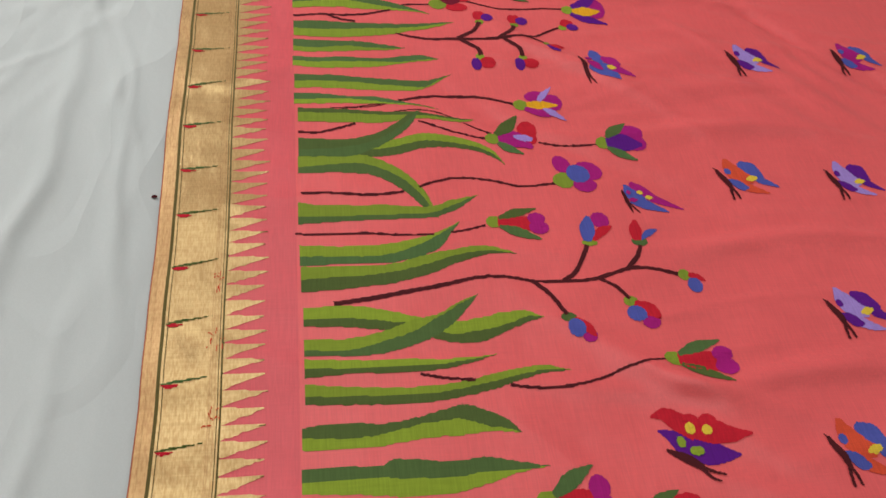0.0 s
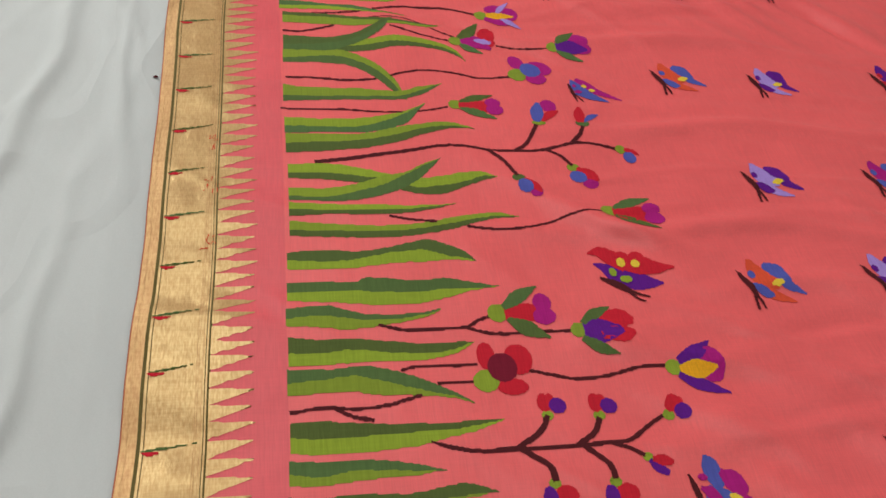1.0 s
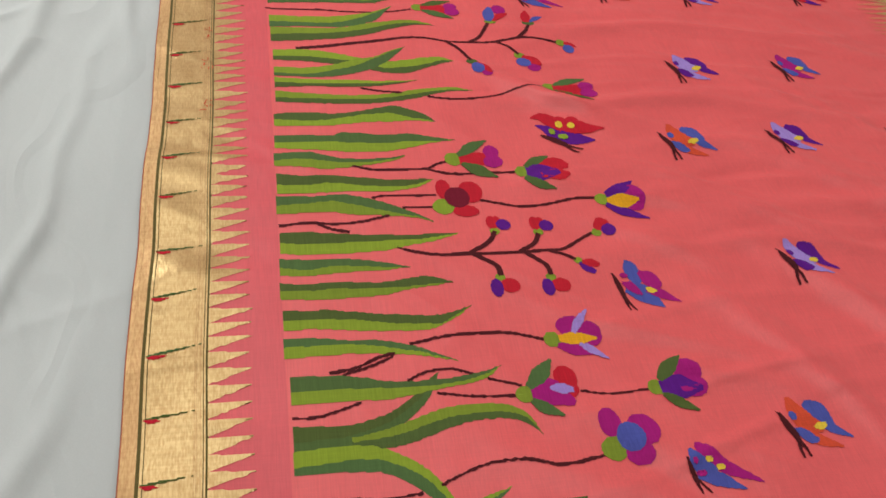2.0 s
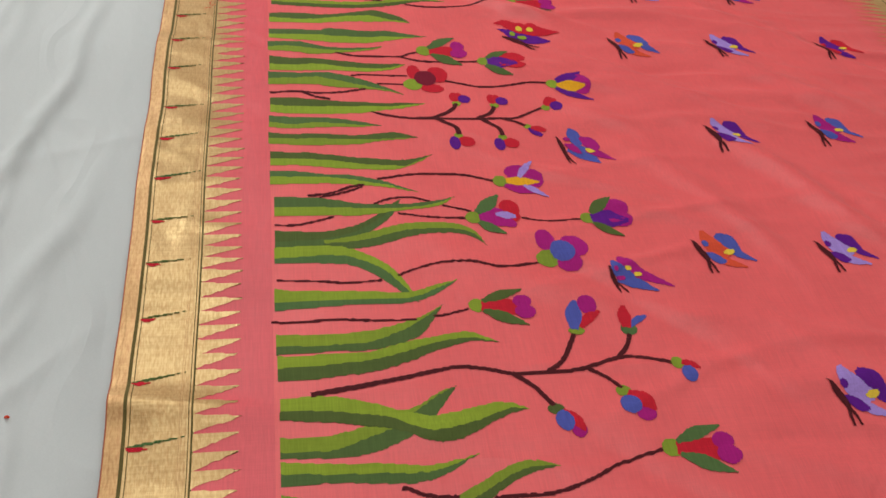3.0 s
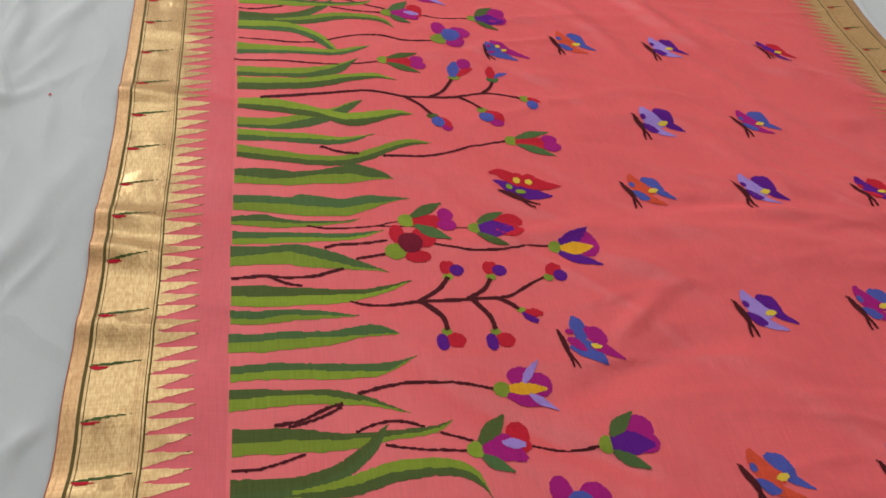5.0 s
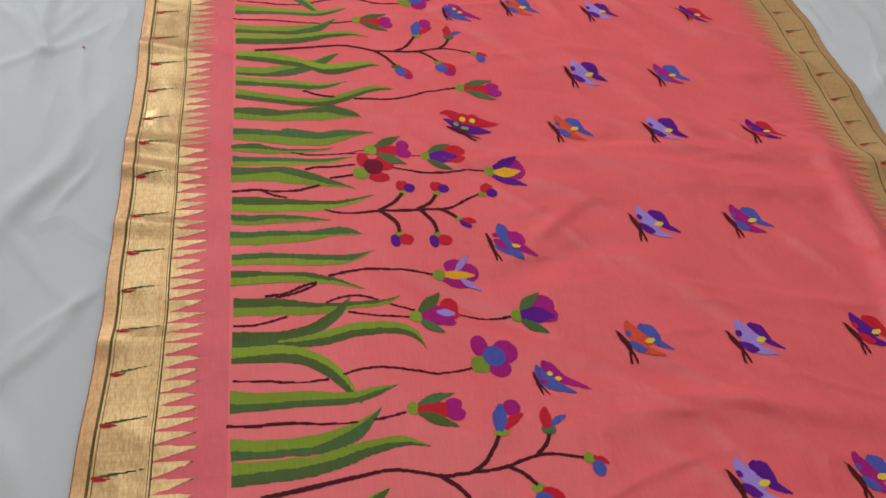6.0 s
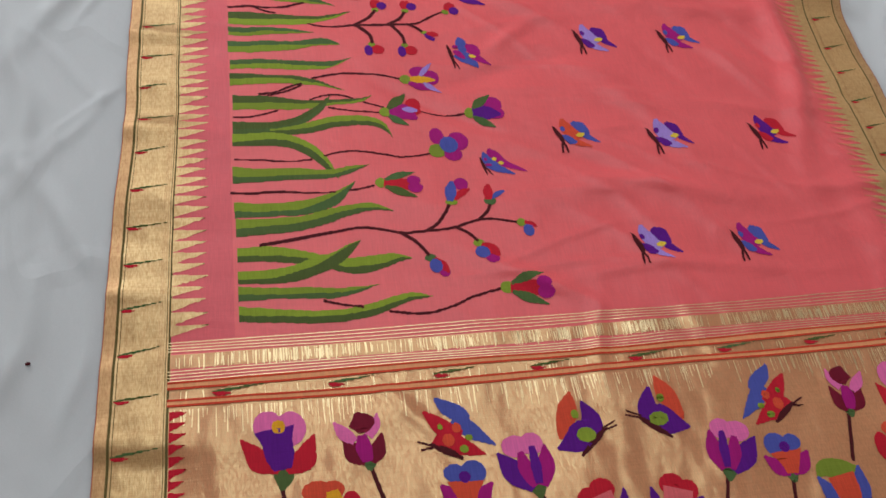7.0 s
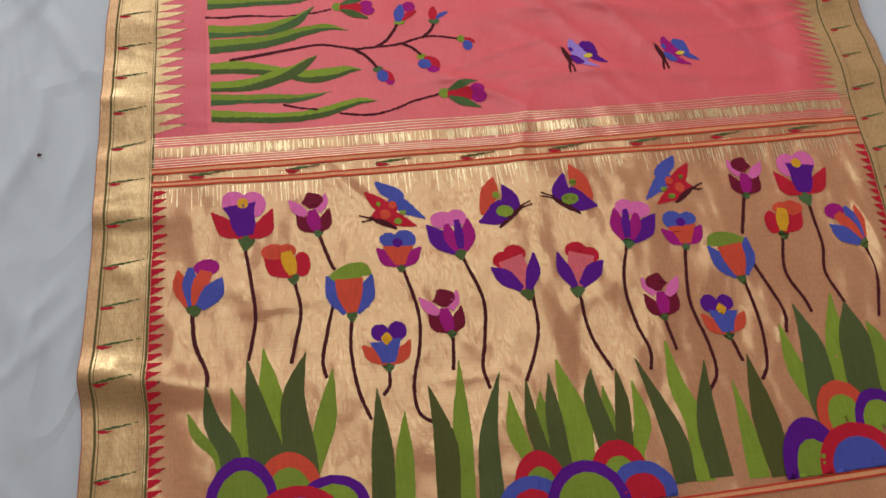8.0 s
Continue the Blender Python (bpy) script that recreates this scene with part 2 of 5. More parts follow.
def strip(name, x0, x1, y0, y1, material, parent, label="", lift=0.0, step=0.0034, skew=False):
    """A rectangle of cloth, cut along the weave."""
    xs = np.linspace(x0, x1, max(2, int((x1 - x0) / step) + 1))
    ys = np.linspace(y0, y1, max(2, int((y1 - y0) / step) + 1))
    flat = [(x, y + (slant(100 * x) / 100 if skew else 0)) for x in xs for y in ys]
    return mesh_object(name, onto(flat, lift), grid_faces(len(xs), len(ys)), material, parent, label)


def smooth_line(points, per=7):
    """Catmull-Rom curve through rows of numbers."""
    p = np.asarray(points, float)
    if len(p) == 2:
        return np.array([p[0] + (p[1] - p[0]) * k / per for k in range(per + 1)])
    p = np.vstack([2 * p[0] - p[1], p, 2 * p[-1] - p[-2]])
    out = []
    for i in range(1, len(p) - 2):
        a, b, c, d = p[i - 1:i + 3]
        for k in range(per):
            t = k / per
            out.append(0.5 * (2 * b + (c - a) * t + (2 * a - 5 * b + 4 * c - d) * t * t + (3 * b - a - 3 * c + d) * t ** 3))
    return np.array(out + [p[-2]])


def ribbon_mesh(points, across=4, per=7, step=0.0):
    """Vertices (cm) and faces of a band along rows of x, y, width."""
    line = smooth_line(points, per)
    d = np.gradient(line[:, :2], axis=0)
    d /= np.maximum(np.linalg.norm(d, axis=1, keepdims=True), 1e-6)
    normal = np.stack([-d[:, 1], d[:, 0]], 1)
    half = np.maximum(line[:, 2:3], 0.04) / 2
    verts = []
    for k in range(across + 1):
        verts.append(line[:, :2] + normal * half * (1 - 2 * k / across))
    n, verts = len(line), np.vstack(verts)
    if step:
        verts[:, 1] = np.round(verts[:, 1] / step) * step
    return verts, grid_faces(across + 1, n)


def blob_mesh(x, y, rx, ry):
    """Vertices (cm) and faces of a rounded patch."""
    verts, rings, n = [(x, y)], 3, 40
    for r in range(1, rings + 1):
        verts += [(x + rx * r / rings * math.cos(math.tau * k / n), y + ry * r / rings * math.sin(math.tau * k / n)) for k in range(n)]
    faces = [(0, 1 + k, 1 + (k + 1) % n) for k in range(n)]
    for r in range(rings - 1):
        a, b = 1 + r * n, 1 + (r + 1) * n
        faces += [(a + k, b + k, b + (k + 1) % n, a + (k + 1) % n) for k in range(n)]
    return np.array(verts), faces


class Ground:
    """The weave under a group of motifs: their parent, and how this hand-woven repeat lies (cm)."""

    def __init__(self, parent, roots=((0, 1), (0, 1)), heads=((0, 1), (0, 1)), wide=(1.0, 1.0), slip=None, size=1.0):
        self.parent, self.roots, self.heads, self.wide, self.slip, self.size = parent, roots, heads, wide, slip, size

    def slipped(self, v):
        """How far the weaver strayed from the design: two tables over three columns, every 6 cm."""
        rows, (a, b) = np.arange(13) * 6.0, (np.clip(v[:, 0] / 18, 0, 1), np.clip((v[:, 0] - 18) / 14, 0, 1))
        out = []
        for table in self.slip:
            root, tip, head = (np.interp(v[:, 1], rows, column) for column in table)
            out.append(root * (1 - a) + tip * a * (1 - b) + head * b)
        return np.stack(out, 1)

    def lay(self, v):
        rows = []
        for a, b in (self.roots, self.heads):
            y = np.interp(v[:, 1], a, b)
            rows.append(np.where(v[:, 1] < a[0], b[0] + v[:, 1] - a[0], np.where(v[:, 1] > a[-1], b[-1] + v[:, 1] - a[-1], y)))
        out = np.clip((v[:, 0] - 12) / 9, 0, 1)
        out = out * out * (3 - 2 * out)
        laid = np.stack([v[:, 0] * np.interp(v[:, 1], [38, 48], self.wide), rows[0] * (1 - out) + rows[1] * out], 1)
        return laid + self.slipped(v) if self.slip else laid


class Motif:
    """One woven motif: its first piece is the part, the others are its pieces. Lengths in cm."""

    def __init__(self, ground, name, x, y, turn=0.0, flip=False, size=1.0, lift=0.0005, label="", colors=()):
        self.ground, self.name, self.label, self.colors = ground, name, label, colors
        self.x, self.y, self.size, self.flip, self.lift = x, y, size * (ground.size if x or y else 1), flip, lift
        self.snapped = True
        self.c, self.s = math.cos(radians(turn)), math.sin(radians(turn))
        self.part = None

    def add(self, material, name, verts, faces):
        v = np.asarray(verts, float) * self.size
        if self.flip:
            v = v * (-1, 1)
        v = np.stack([v[:, 0] * self.c - v[:, 1] * self.s + self.x, v[:, 0] * self.s + v[:, 1] * self.c + self.y], 1)
        if self.x or self.y:
            here = np.array([[self.x, self.y]], float)
            v = (v + self.ground.lay(here) - here) / 100  # flowers and butterflies keep their shape
        else:
            v = self.ground.lay(v) / 100
        if self.snapped:
            v = np.round(v / (0.0008, 0.0013)) * (0.0008, 0.0013)  # woven thread by thread
        placed = onto(v, self.lift)
        self.lift += 0.00007
        if self.part is None:
            self.part = mesh_object(self.name, placed, faces, material, self.ground.parent, self.label)
        else:
            mesh_object(name, placed, faces, material, self.part)

    def begin(self, name, label):
        self.name, self.label = name, label

    def band(self, material, name, *points):
        self.add(material, name, *ribbon_mesh(points, 4, 12))

    def blob(self, material, name, x, y, rx, ry):
        self.add(material, name, *blob_mesh(x, y, rx, ry))


def motif(g, draw, x, y, turn=0.0, flip=False, size=1.0, lift=0.0005, colors=()):
    m = Motif(g, "", x, y, turn, flip, size, lift, "", colors)
    draw(m)
    return m


def stepped(line, step):
    """The edge of a woven shape climbs thread by thread."""
    out = line.copy()
    out[1:-1, 1] = np.round(out[1:-1, 1] / step) * step
    return out


def half_leaf(stations, tip, a, b):
    top = stepped(smooth_line([(s[0], s[a]) for s in stations] + [tip], 14), 0.09)
    low = stepped(smooth_line([(s[0], s[b]) for s in stations] + [tip], 14), 0.09)
    verts = np.vstack([top + (low - top) * k / 3 for k in range(4)])
    return verts, grid_faces(4, len(top))


LIFTS = [0.0]


def leaf(g, dark_first, tip, *stations):
    """A blade of two greens from the border; stations hold x and the y of its far edge, split and near edge."""
    LIFTS[0] = (LIFTS[0] + 0.00004) % 0.0003
    m = Motif(g, "leaf", 0, 0, lift=0.00025 + 0.5 * LIFTS[0], label="long blade of grass in two woven greens")
    far, near = {True: (MOSS, LEAF), False: (LEAF, MOSS), None: (MOSS, MOSS)}[dark_first]
    m.add(far, "leaf", *half_leaf(stations, tip, 1, 2))
    m.lift -= 0.00007
    m.add(near, "leaf_half", *half_leaf(stations, tip, 2, 3))


def stem(g, width, *points):
    m = Motif(g, "stem", 0, 0, lift=0.00045)
    m.add(BARK, "stem", *ribbon_mesh([(x, y, 0.8 * width) for x, y in points], 2, 14, 0.08))


def branch(g, points):
    m = Motif(g, "branch", 0, 0, lift=0.00045, label="dark brown woven branch with twigs")
    m.band(BARK, "branch", *points)
    return m


# ---- motifs of the meadow ----
def tulip(m):
    m.begin("tulip", "tulip with two green sepals woven into the silk")
    m.blob(LEAF, "calyx", 0.13, -0.01, 1.07, 1.05)
    m.band(RED, "petal", (0.67, -0.04, 1.57), (2.64, -0.32, 2.56), (5.33, -0.50, 2.43))
    m.band(MOSS, "sepal", (0.89, 0.64, 0.53), (3.43, 1.54, 1.50), (6.39, 2.23, 0.14))
    m.band(MOSS, "sepal", (0.82, -0.82, 0.58), (3.26, -1.95, 1.75), (6.29, -3.33, 0.15))
    m.blob(MAGENTA, "lobe", 6.07, 0.45, 1.23, 1.01)
    m.blob(MAGENTA, "lobe", 6.19, -1.19, 1.36, 1.13)


def daisy(m):
    m.begin("daisy", "magenta petals round a blue heart woven into the silk")
    m.blob(LEAF, "calyx", 0.00, 0.00, 1.26, 1.16)
    m.blob(MAGENTA, "petal", 0.20, 2.60, 1.05, 1.46)
    m.blob(MAGENTA, "petal", 3.20, 1.63, 1.59, 1.64)
    m.blob(MAGENTA, "petal", 2.26, -0.68, 1.34, 1.07)
    m.blob(BLUE, "heart", 1.81, 1.03, 1.35, 1.44)


def magenta_tulip(m):
    m.begin("magenta_tulip", "magenta tulip with a red tip and a lilac fleck woven into the silk")
    m.blob(LEAF, "calyx", 0.00, 0.00, 0.90, 0.85)
    m.blob(RED, "petal", 4.30, 1.57, 1.15, 1.36)
    m.blob(RED, "petal", 4.27, 0.32, 1.07, 0.96)
    m.band(MAGENTA, "petal", (0.61, 0.09, 1.52), (2.49, 0.06, 3.09), (4.57, -1.29, 0.57))
    m.band(MOSS, "sepal", (0.45, 0.66, 0.66), (2.01, 2.17, 1.65), (3.37, 3.73, 0.25))
    m.band(MOSS, "sepal", (0.52, -0.67, 0.56), (1.53, -1.52, 1.22), (3.19, -2.48, 0.19))
    m.band(LILAC, "fleck", (2.55, 0.53, 0.39), (3.68, 0.42, 1.16), (4.79, 0.22, 0.49))


def plum_tulip(m):
    m.begin("plum_tulip", "magenta tulip with a purple heart woven into the silk")
    m.blob(LEAF, "calyx", 0.00, 0.00, 0.86, 0.88)
    m.blob(MAGENTA, "petal", 3.73, 1.61, 1.44, 1.40)
    m.blob(MAGENTA, "petal", 3.86, -0.05, 1.43, 1.18)
    m.band(PURPLE, "petal", (0.39, -0.01, 1.37), (2.59, -0.04, 2.59), (4.75, -0.36, 0.40))
    m.band(MOSS, "sepal", (0.54, 0.77, 0.49), (1.82, 2.03, 1.51), (3.54, 3.41, 0.17))
    m.band(MOSS, "sepal", (0.40, -0.78, 0.50), (1.85, -1.75, 1.19), (3.53, -2.73, 0.20))


def bud_upright(m):
    m.begin("bud_upright", "upright blue bud woven into the silk")
    m.blob(LEAF, "calyx", 0.45, 0.54, 0.85, 0.49)
    m.blob(MAGENTA, "lobe", 2.30, 3.67, 1.01, 1.09)
    m.band(RED, "petal", (0.93, 0.84, 0.42), (2.15, 2.10, 1.10), (3.44, 2.79, 0.23))
    m.band(BLUE, "petal", (0.26, 0.71, 0.84), (0.64, 2.49, 1.69), (1.09, 4.22, 0.43))


def bud_small(m):
    m.begin("bud_small", "small red bud woven into the silk")
    m.blob(MOSS, "calyx", 0.25, 0.88, 0.86, 0.74)
    m.band(BLUE, "petal", (0.45, 1.12, 0.29), (1.59, 2.06, 0.82), (2.65, 2.52, 0.23))
    m.band(RED, "petal", (0.07, 1.05, 0.88), (0.23, 2.53, 1.40), (0.50, 3.86, 0.37))


def bud_drooping(m):
    m.begin("bud_drooping", "drooping blue and red bud woven into the silk")
    m.blob(LEAF, "calyx", 0.50, -0.02, 0.64, 0.64)
    m.band(RED, "petal", (0.95, 0.03, 0.50), (1.95, -0.33, 0.75), (2.62, -0.84, 0.17))
    m.blob(BLUE, "lobe", 1.35, -1.32, 0.78, 0.95)


def bud_round(m):
    m.begin("bud_round", "round blue, red and magenta bud woven into the silk")
    m.blob(LEAF, "calyx", 0.05, -0.45, 0.76, 0.60)
    m.blob(MAGENTA, "lobe", 1.53, -2.99, 0.95, 0.74)
    m.band(RED, "petal", (0.33, -0.77, 0.94), (1.75, -1.60, 1.72), (2.56, -2.68, 0.31))
    m.blob(BLUE, "lobe", 0.30, -1.96, 1.02, 0.96)


def bud_hanging(m):
    m.begin("bud_hanging", "hanging blue, red and magenta bud woven into the silk")
    m.blob(MOSS, "calyx", 0.12, -0.51, 0.79, 0.58)
    m.blob(MAGENTA, "lobe", 1.69, -2.68, 0.72, 0.85)
    m.band(RED, "petal", (0.55, -0.76, 0.73), (1.58, -1.75, 1.23), (2.24, -2.93, 0.29))
    m.blob(BLUE, "lobe", 0.65, -1.76, 0.86, 1.06)


def pink_butterfly(m):
    m.begin("pink_butterfly", "magenta and blue butterfly woven into the silk")
    m.band(MAGENTA, "upper_wing", (1.34, 3.43, 0.44), (1.69, 2.52, 1.81), (2.68, 1.42, 1.85), (3.89, 0.67, 0.74))
    m.band(MAGENTA, "wing_tail", (2.31, 1.07, 1.48), (4.12, -0.04, 1.47), (7.31, -1.72, 0.18))
    m.band(BLUE, "lower_wing", (0.22, 2.73, 0.43), (0.78, 0.94, 1.95), (2.18, -0.33, 1.45))
    m.band(BLUE, "lower_wing", (0.37, -0.01, 1.27), (2.42, -0.95, 1.63), (5.07, -2.24, 0.18))
    m.band(BARK, "body", (-0.43, 1.68, 0.24), (-0.22, 0.01, 0.56), (-0.07, -1.12, 0.40), (0.16, -2.24, 0.16))
    m.band(BARK, "leg", (-0.08, -0.43, 0.26), (0.49, -1.31, 0.26), (1.11, -2.28, 0.17))
    m.blob(LEMON, "spot", 1.97, 1.26, 0.45, 0.36)
    m.blob(LEMON, "spot", 2.99, 0.35, 0.53, 0.36)
    m.blob(MAGENTA, "spot", 0.38, 1.22, 0.30, 0.36)
    m.blob(MAGENTA, "spot", 0.72, -0.11, 0.59, 0.35)


def small_butterfly(m):
    m.begin("small_butterfly", "small butterfly in side view woven into the silk")
    m.band(m.colors[1], "hind_wing", (2.30, 2.60, 0.70), (3.05, 1.60, 2.60), (3.90, 0.42, 1.60), (4.17, -0.18, 0.78))
    m.band(m.colors[1], "wing_tail", (3.42, 0.60, 1.03), (4.15, -0.28, 1.14), (5.87, -1.36, 0.21))
    m.band(m.colors[0], "fore_wing", (0.79, 3.26, 0.47), (1.00, 1.89, 1.77), (1.74, 0.44, 2.26), (3.20, -0.16, 1.03))
    m.band(m.colors[0], "wing_tail", (0.89, -0.30, 1.43), (2.42, -1.47, 1.22), (4.38, -2.26, 0.20))
    m.band(m.colors[1], "wing_patch", (-0.19, -0.09, 0.30), (0.68, -0.49, 1.02), (1.46, -1.16, 1.22), (2.21, -1.37, 0.30))
    m.blob(m.colors[1], "wing_patch", 0.49, 1.23, 0.40, 0.49)
    m.band(LEMON, "spot", (2.31, -0.14, 0.28), (3.01, 0.03, 0.83), (3.72, 0.21, 0.37))
    m.band(BARK, "body", (-0.85, 1.62, 0.28), (-0.58, 0.62, 0.72), (-0.10, -0.55, 0.74), (0.10, -1.60, 0.42))
    m.band(BARK, "leg", (0.00, -1.20, 0.36), (-0.20, -2.10, 0.34), (-0.30, -3.20, 0.26))
    m.band(BARK, "leg", (0.06, -1.25, 0.34), (0.36, -2.05, 0.32), (0.50, -3.10, 0.24))
    m.band(BARK, "feeler", (-0.80, 1.45, 0.20), (-1.15, 1.80, 0.10))


def slim_tulip(m):
    m.begin("slim_tulip", "red and magenta tulip with two green sepals woven into the silk")
    m.blob(LEAF, "calyx", 0.00, 0.00, 1.04, 1.05)
    m.band(RED, "petal", (0.67, -0.02, 1.64), (2.64, -0.07, 2.14), (4.31, -0.11, 1.66))
    m.blob(MAGENTA, "lobe", 4.61, 1.03, 0.94, 1.09)
    m.blob(MAGENTA, "lobe", 4.58, -0.61, 1.12, 0.98)
    m.band(MOSS, "sepal", (0.59, 0.55, 0.58), (2.38, 1.83, 1.50), (4.45, 3.05, 0.15))
    m.band(MOSS, "sepal", (0.85, -0.75, 0.49), (2.59, -1.91, 1.79), (4.68, -3.08, 0.16))


def crocus(m):
    m.begin("crocus", "purple cup with a yellow heart woven into the silk")
    m.blob(LEAF, "calyx", 0.00, 0.00, 0.87, 0.86)
    m.blob(MAGENTA, "petal", 3.85, 0.31, 1.40, 1.98)
    m.band(PURPLE, "petal", (0.59, 0.67, 0.71), (2.65, 1.52, 1.65), (4.50, 2.81, 0.13))
    m.band(PURPLE, "petal", (0.26, -0.77, 0.81), (2.18, -1.82, 1.62), (4.95, -2.91, 0.16))
    m.band(YELLOW, "heart", (0.57, -0.17, 0.79), (2.39, -0.25, 1.96), (4.48, -0.10, 0.31))


def purple_tulip(m):
    m.begin("purple_tulip", "purple tulip with a red tip and green sepals woven into the silk")
    m.blob(LEAF, "calyx", 0.00, 0.00, 0.87, 0.89)
    m.band(RED, "petal", (1.87, 1.23, 0.82), (4.45, 1.32, 2.37), (5.83, 0.96, 0.86))
    m.band(RED, "petal", (2.08, -0.46, 1.62), (4.27, -0.53, 2.28), (5.63, -0.41, 0.49))
    m.band(PURPLE, "petal", (0.42, -0.09, 1.95), (2.16, -0.15, 3.08), (4.52, -0.06, 0.82))
    m.band(MOSS, "sepal", (0.44, 0.79, 0.55), (2.05, 1.96, 1.25), (3.79, 2.74, 0.15))
    m.band(MOSS, "sepal", (0.08, -0.95, 0.65), (1.64, -2.17, 1.14), (3.37, -2.92, 0.16))


def poppy(m):
    m.begin("poppy", "red petals round a maroon heart woven into the silk")
    m.blob(LEAF, "calyx", 0.00, 0.00, 1.21, 1.15)
    m.blob(RED, "petal", 0.38, 2.64, 0.88, 1.50)
    m.blob(RED, "petal", 3.37, 2.15, 1.36, 1.65)
    m.blob(RED, "petal", 2.41, -0.75, 1.44, 0.86)
    m.blob(MAROON, "heart", 1.74, 1.32, 1.40, 1.55)


def red_butterfly(m):
    m.begin("red_butterfly", "red and purple butterfly with spread wings woven into the silk")
    m.band(PURPLE, "lower_wing", (-3.41, 1.30, 0.19), (-2.42, 0.75, 1.13), (-1.34, -0.24, 2.05), (-0.20, -0.97, 2.43))
    m.band(PURPLE, "lower_wing", (-1.01, -0.25, 1.88), (0.49, -0.89, 2.81), (1.73, -1.27, 1.86), (3.62, -1.48, 0.19))
    m.blob(PURPLE, "lower_wing", -0.29, -0.08, 1.61, 1.09)
    m.band(RED, "upper_wing", (-3.75, 2.67, 0.19), (-2.38, 2.74, 1.35), (-1.24, 1.91, 1.92), (0.14, 0.98, 2.11))
    m.band(RED, "upper_wing", (-0.29, 1.17, 1.71), (1.64, 0.78, 2.29), (3.23, 0.40, 1.52), (5.21, 0.37, 0.19))
    m.blob(RED, "wing_lobe", -0.23, 1.90, 0.81, 0.75)
    m.blob(RED, "wing_lobe", 1.35, 1.69, 0.89, 0.85)
    m.band(BARK, "body", (-3.17, -0.65, 0.28), (-1.66, -1.47, 0.92), (-0.52, -2.35, 0.73), (-0.20, -2.88, 0.35))
    m.band(BARK, "feeler", (-0.45, -2.61, 0.36), (0.12, -3.40, 0.27), (0.85, -3.84, 0.18))
    m.band(BARK, "feeler", (-0.17, -2.53, 0.37), (0.63, -2.98, 0.27), (1.55, -3.26, 0.18))
    m.blob(LEMON, "spot", -0.40, 1.26, 0.47, 0.56)
    m.blob(LEMON, "spot", 1.08, 0.97, 0.47, 0.47)
    m.blob(LEAF, "spot", -1.60, 0.03, 0.40, 0.55)
    m.blob(LEAF, "spot", -0.38, -0.88, 0.67, 0.45)


def blue_butterfly(m):
    m.begin("blue_butterfly", "blue and magenta butterfly woven into the silk")
    m.band(BLUE, "upper_wing", (0.86, 3.44, 0.28), (1.08, 2.70, 1.50), (1.27, 1.51, 1.80), (1.91, 0.51, 1.68))
    m.band(BLUE, "lower_wing", (0.00, 0.00, 1.65), (1.42, -0.90, 2.34), (2.48, -1.96, 1.51), (3.27, -2.93, 0.14))
    m.band(MAGENTA, "hind_wing", (1.86, 1.87, 0.57), (2.71, 1.10, 2.00), (3.34, 0.10, 1.54), (3.50, -0.41, 0.41))
    m.band(MAGENTA, "wing_tail", (2.20, -0.33, 1.11), (3.63, -1.17, 1.25), (5.34, -2.34, 0.14))
    m.band(BARK, "body", (-1.17, 1.73, 0.20), (-0.93, 0.50, 0.58), (-0.69, -1.20, 0.50), (-0.57, -3.21, 0.12))
    m.band(BARK, "leg", (-0.61, -1.14, 0.26), (-0.32, -2.14, 0.26), (0.14, -3.26, 0.13))
    m.band(MAGENTA, "patch", (-0.36, 0.46, 0.41), (0.30, 0.04, 1.11), (0.92, -0.68, 0.83), (1.39, -1.15, 0.21))
    m.blob(MAGENTA, "patch", 0.06, 1.39, 0.46, 0.33)
    m.band(LEMON, "spot", (2.03, -0.32, 0.28), (2.51, -0.60, 0.75), (3.16, -0.71, 0.20))


def yellow_flower(m):
    m.begin("yellow_flower", "magenta cup with a yellow heart and lilac tips woven into the silk")
    m.blob(LEAF, "calyx", 0.05, -0.00, 0.87, 0.89)
    m.blob(MAGENTA, "petal", 2.30, 1.45, 1.53, 1.15)
    m.blob(MAGENTA, "petal", 4.03, 0.41, 1.21, 1.42)
    m.band(MAGENTA, "petal", (0.44, -0.69, 0.57), (2.11, -1.26, 1.49), (3.86, -1.89, 0.23))
    m.band(YELLOW, "heart", (0.75, 0.05, 0.78), (2.47, -0.03, 1.46), (4.63, -0.08, 0.28))
    m.band(LILAC, "petal_tip", (2.39, 0.65, 0.49), (3.17, 1.84, 0.88), (4.42, 3.32, 0.15))
    m.band(LILAC, "petal_tip", (2.69, -0.70, 0.30), (3.65, -1.38, 0.95), (5.22, -2.59, 0.12))


def berry_pair(m):
    m.begin("berry_pair", "red and purple berry pair woven into the silk")
    m.blob(LEAF, "calyx", 0.00, 0.00, 0.57, 0.49)
    m.blob(RED, "lobe", -0.10, 1.30, 0.62, 0.95)
    m.blob(RED, "lobe", 0.45, 1.35, 0.55, 0.85)
    m.blob(PURPLE, "lobe", 1.12, 0.92, 0.80, 0.78)


def berry_hanging(m):
    m.begin("berry_hanging", "hanging purple and red berry pair woven into the silk")
    m.blob(LEAF, "calyx", -0.04, -0.18, 0.54, 0.50)
    m.blob(RED, "lobe", 0.81, -1.28, 1.02, 0.92)
    m.blob(PURPLE, "lobe", -0.64, -1.50, 0.64, 1.09)


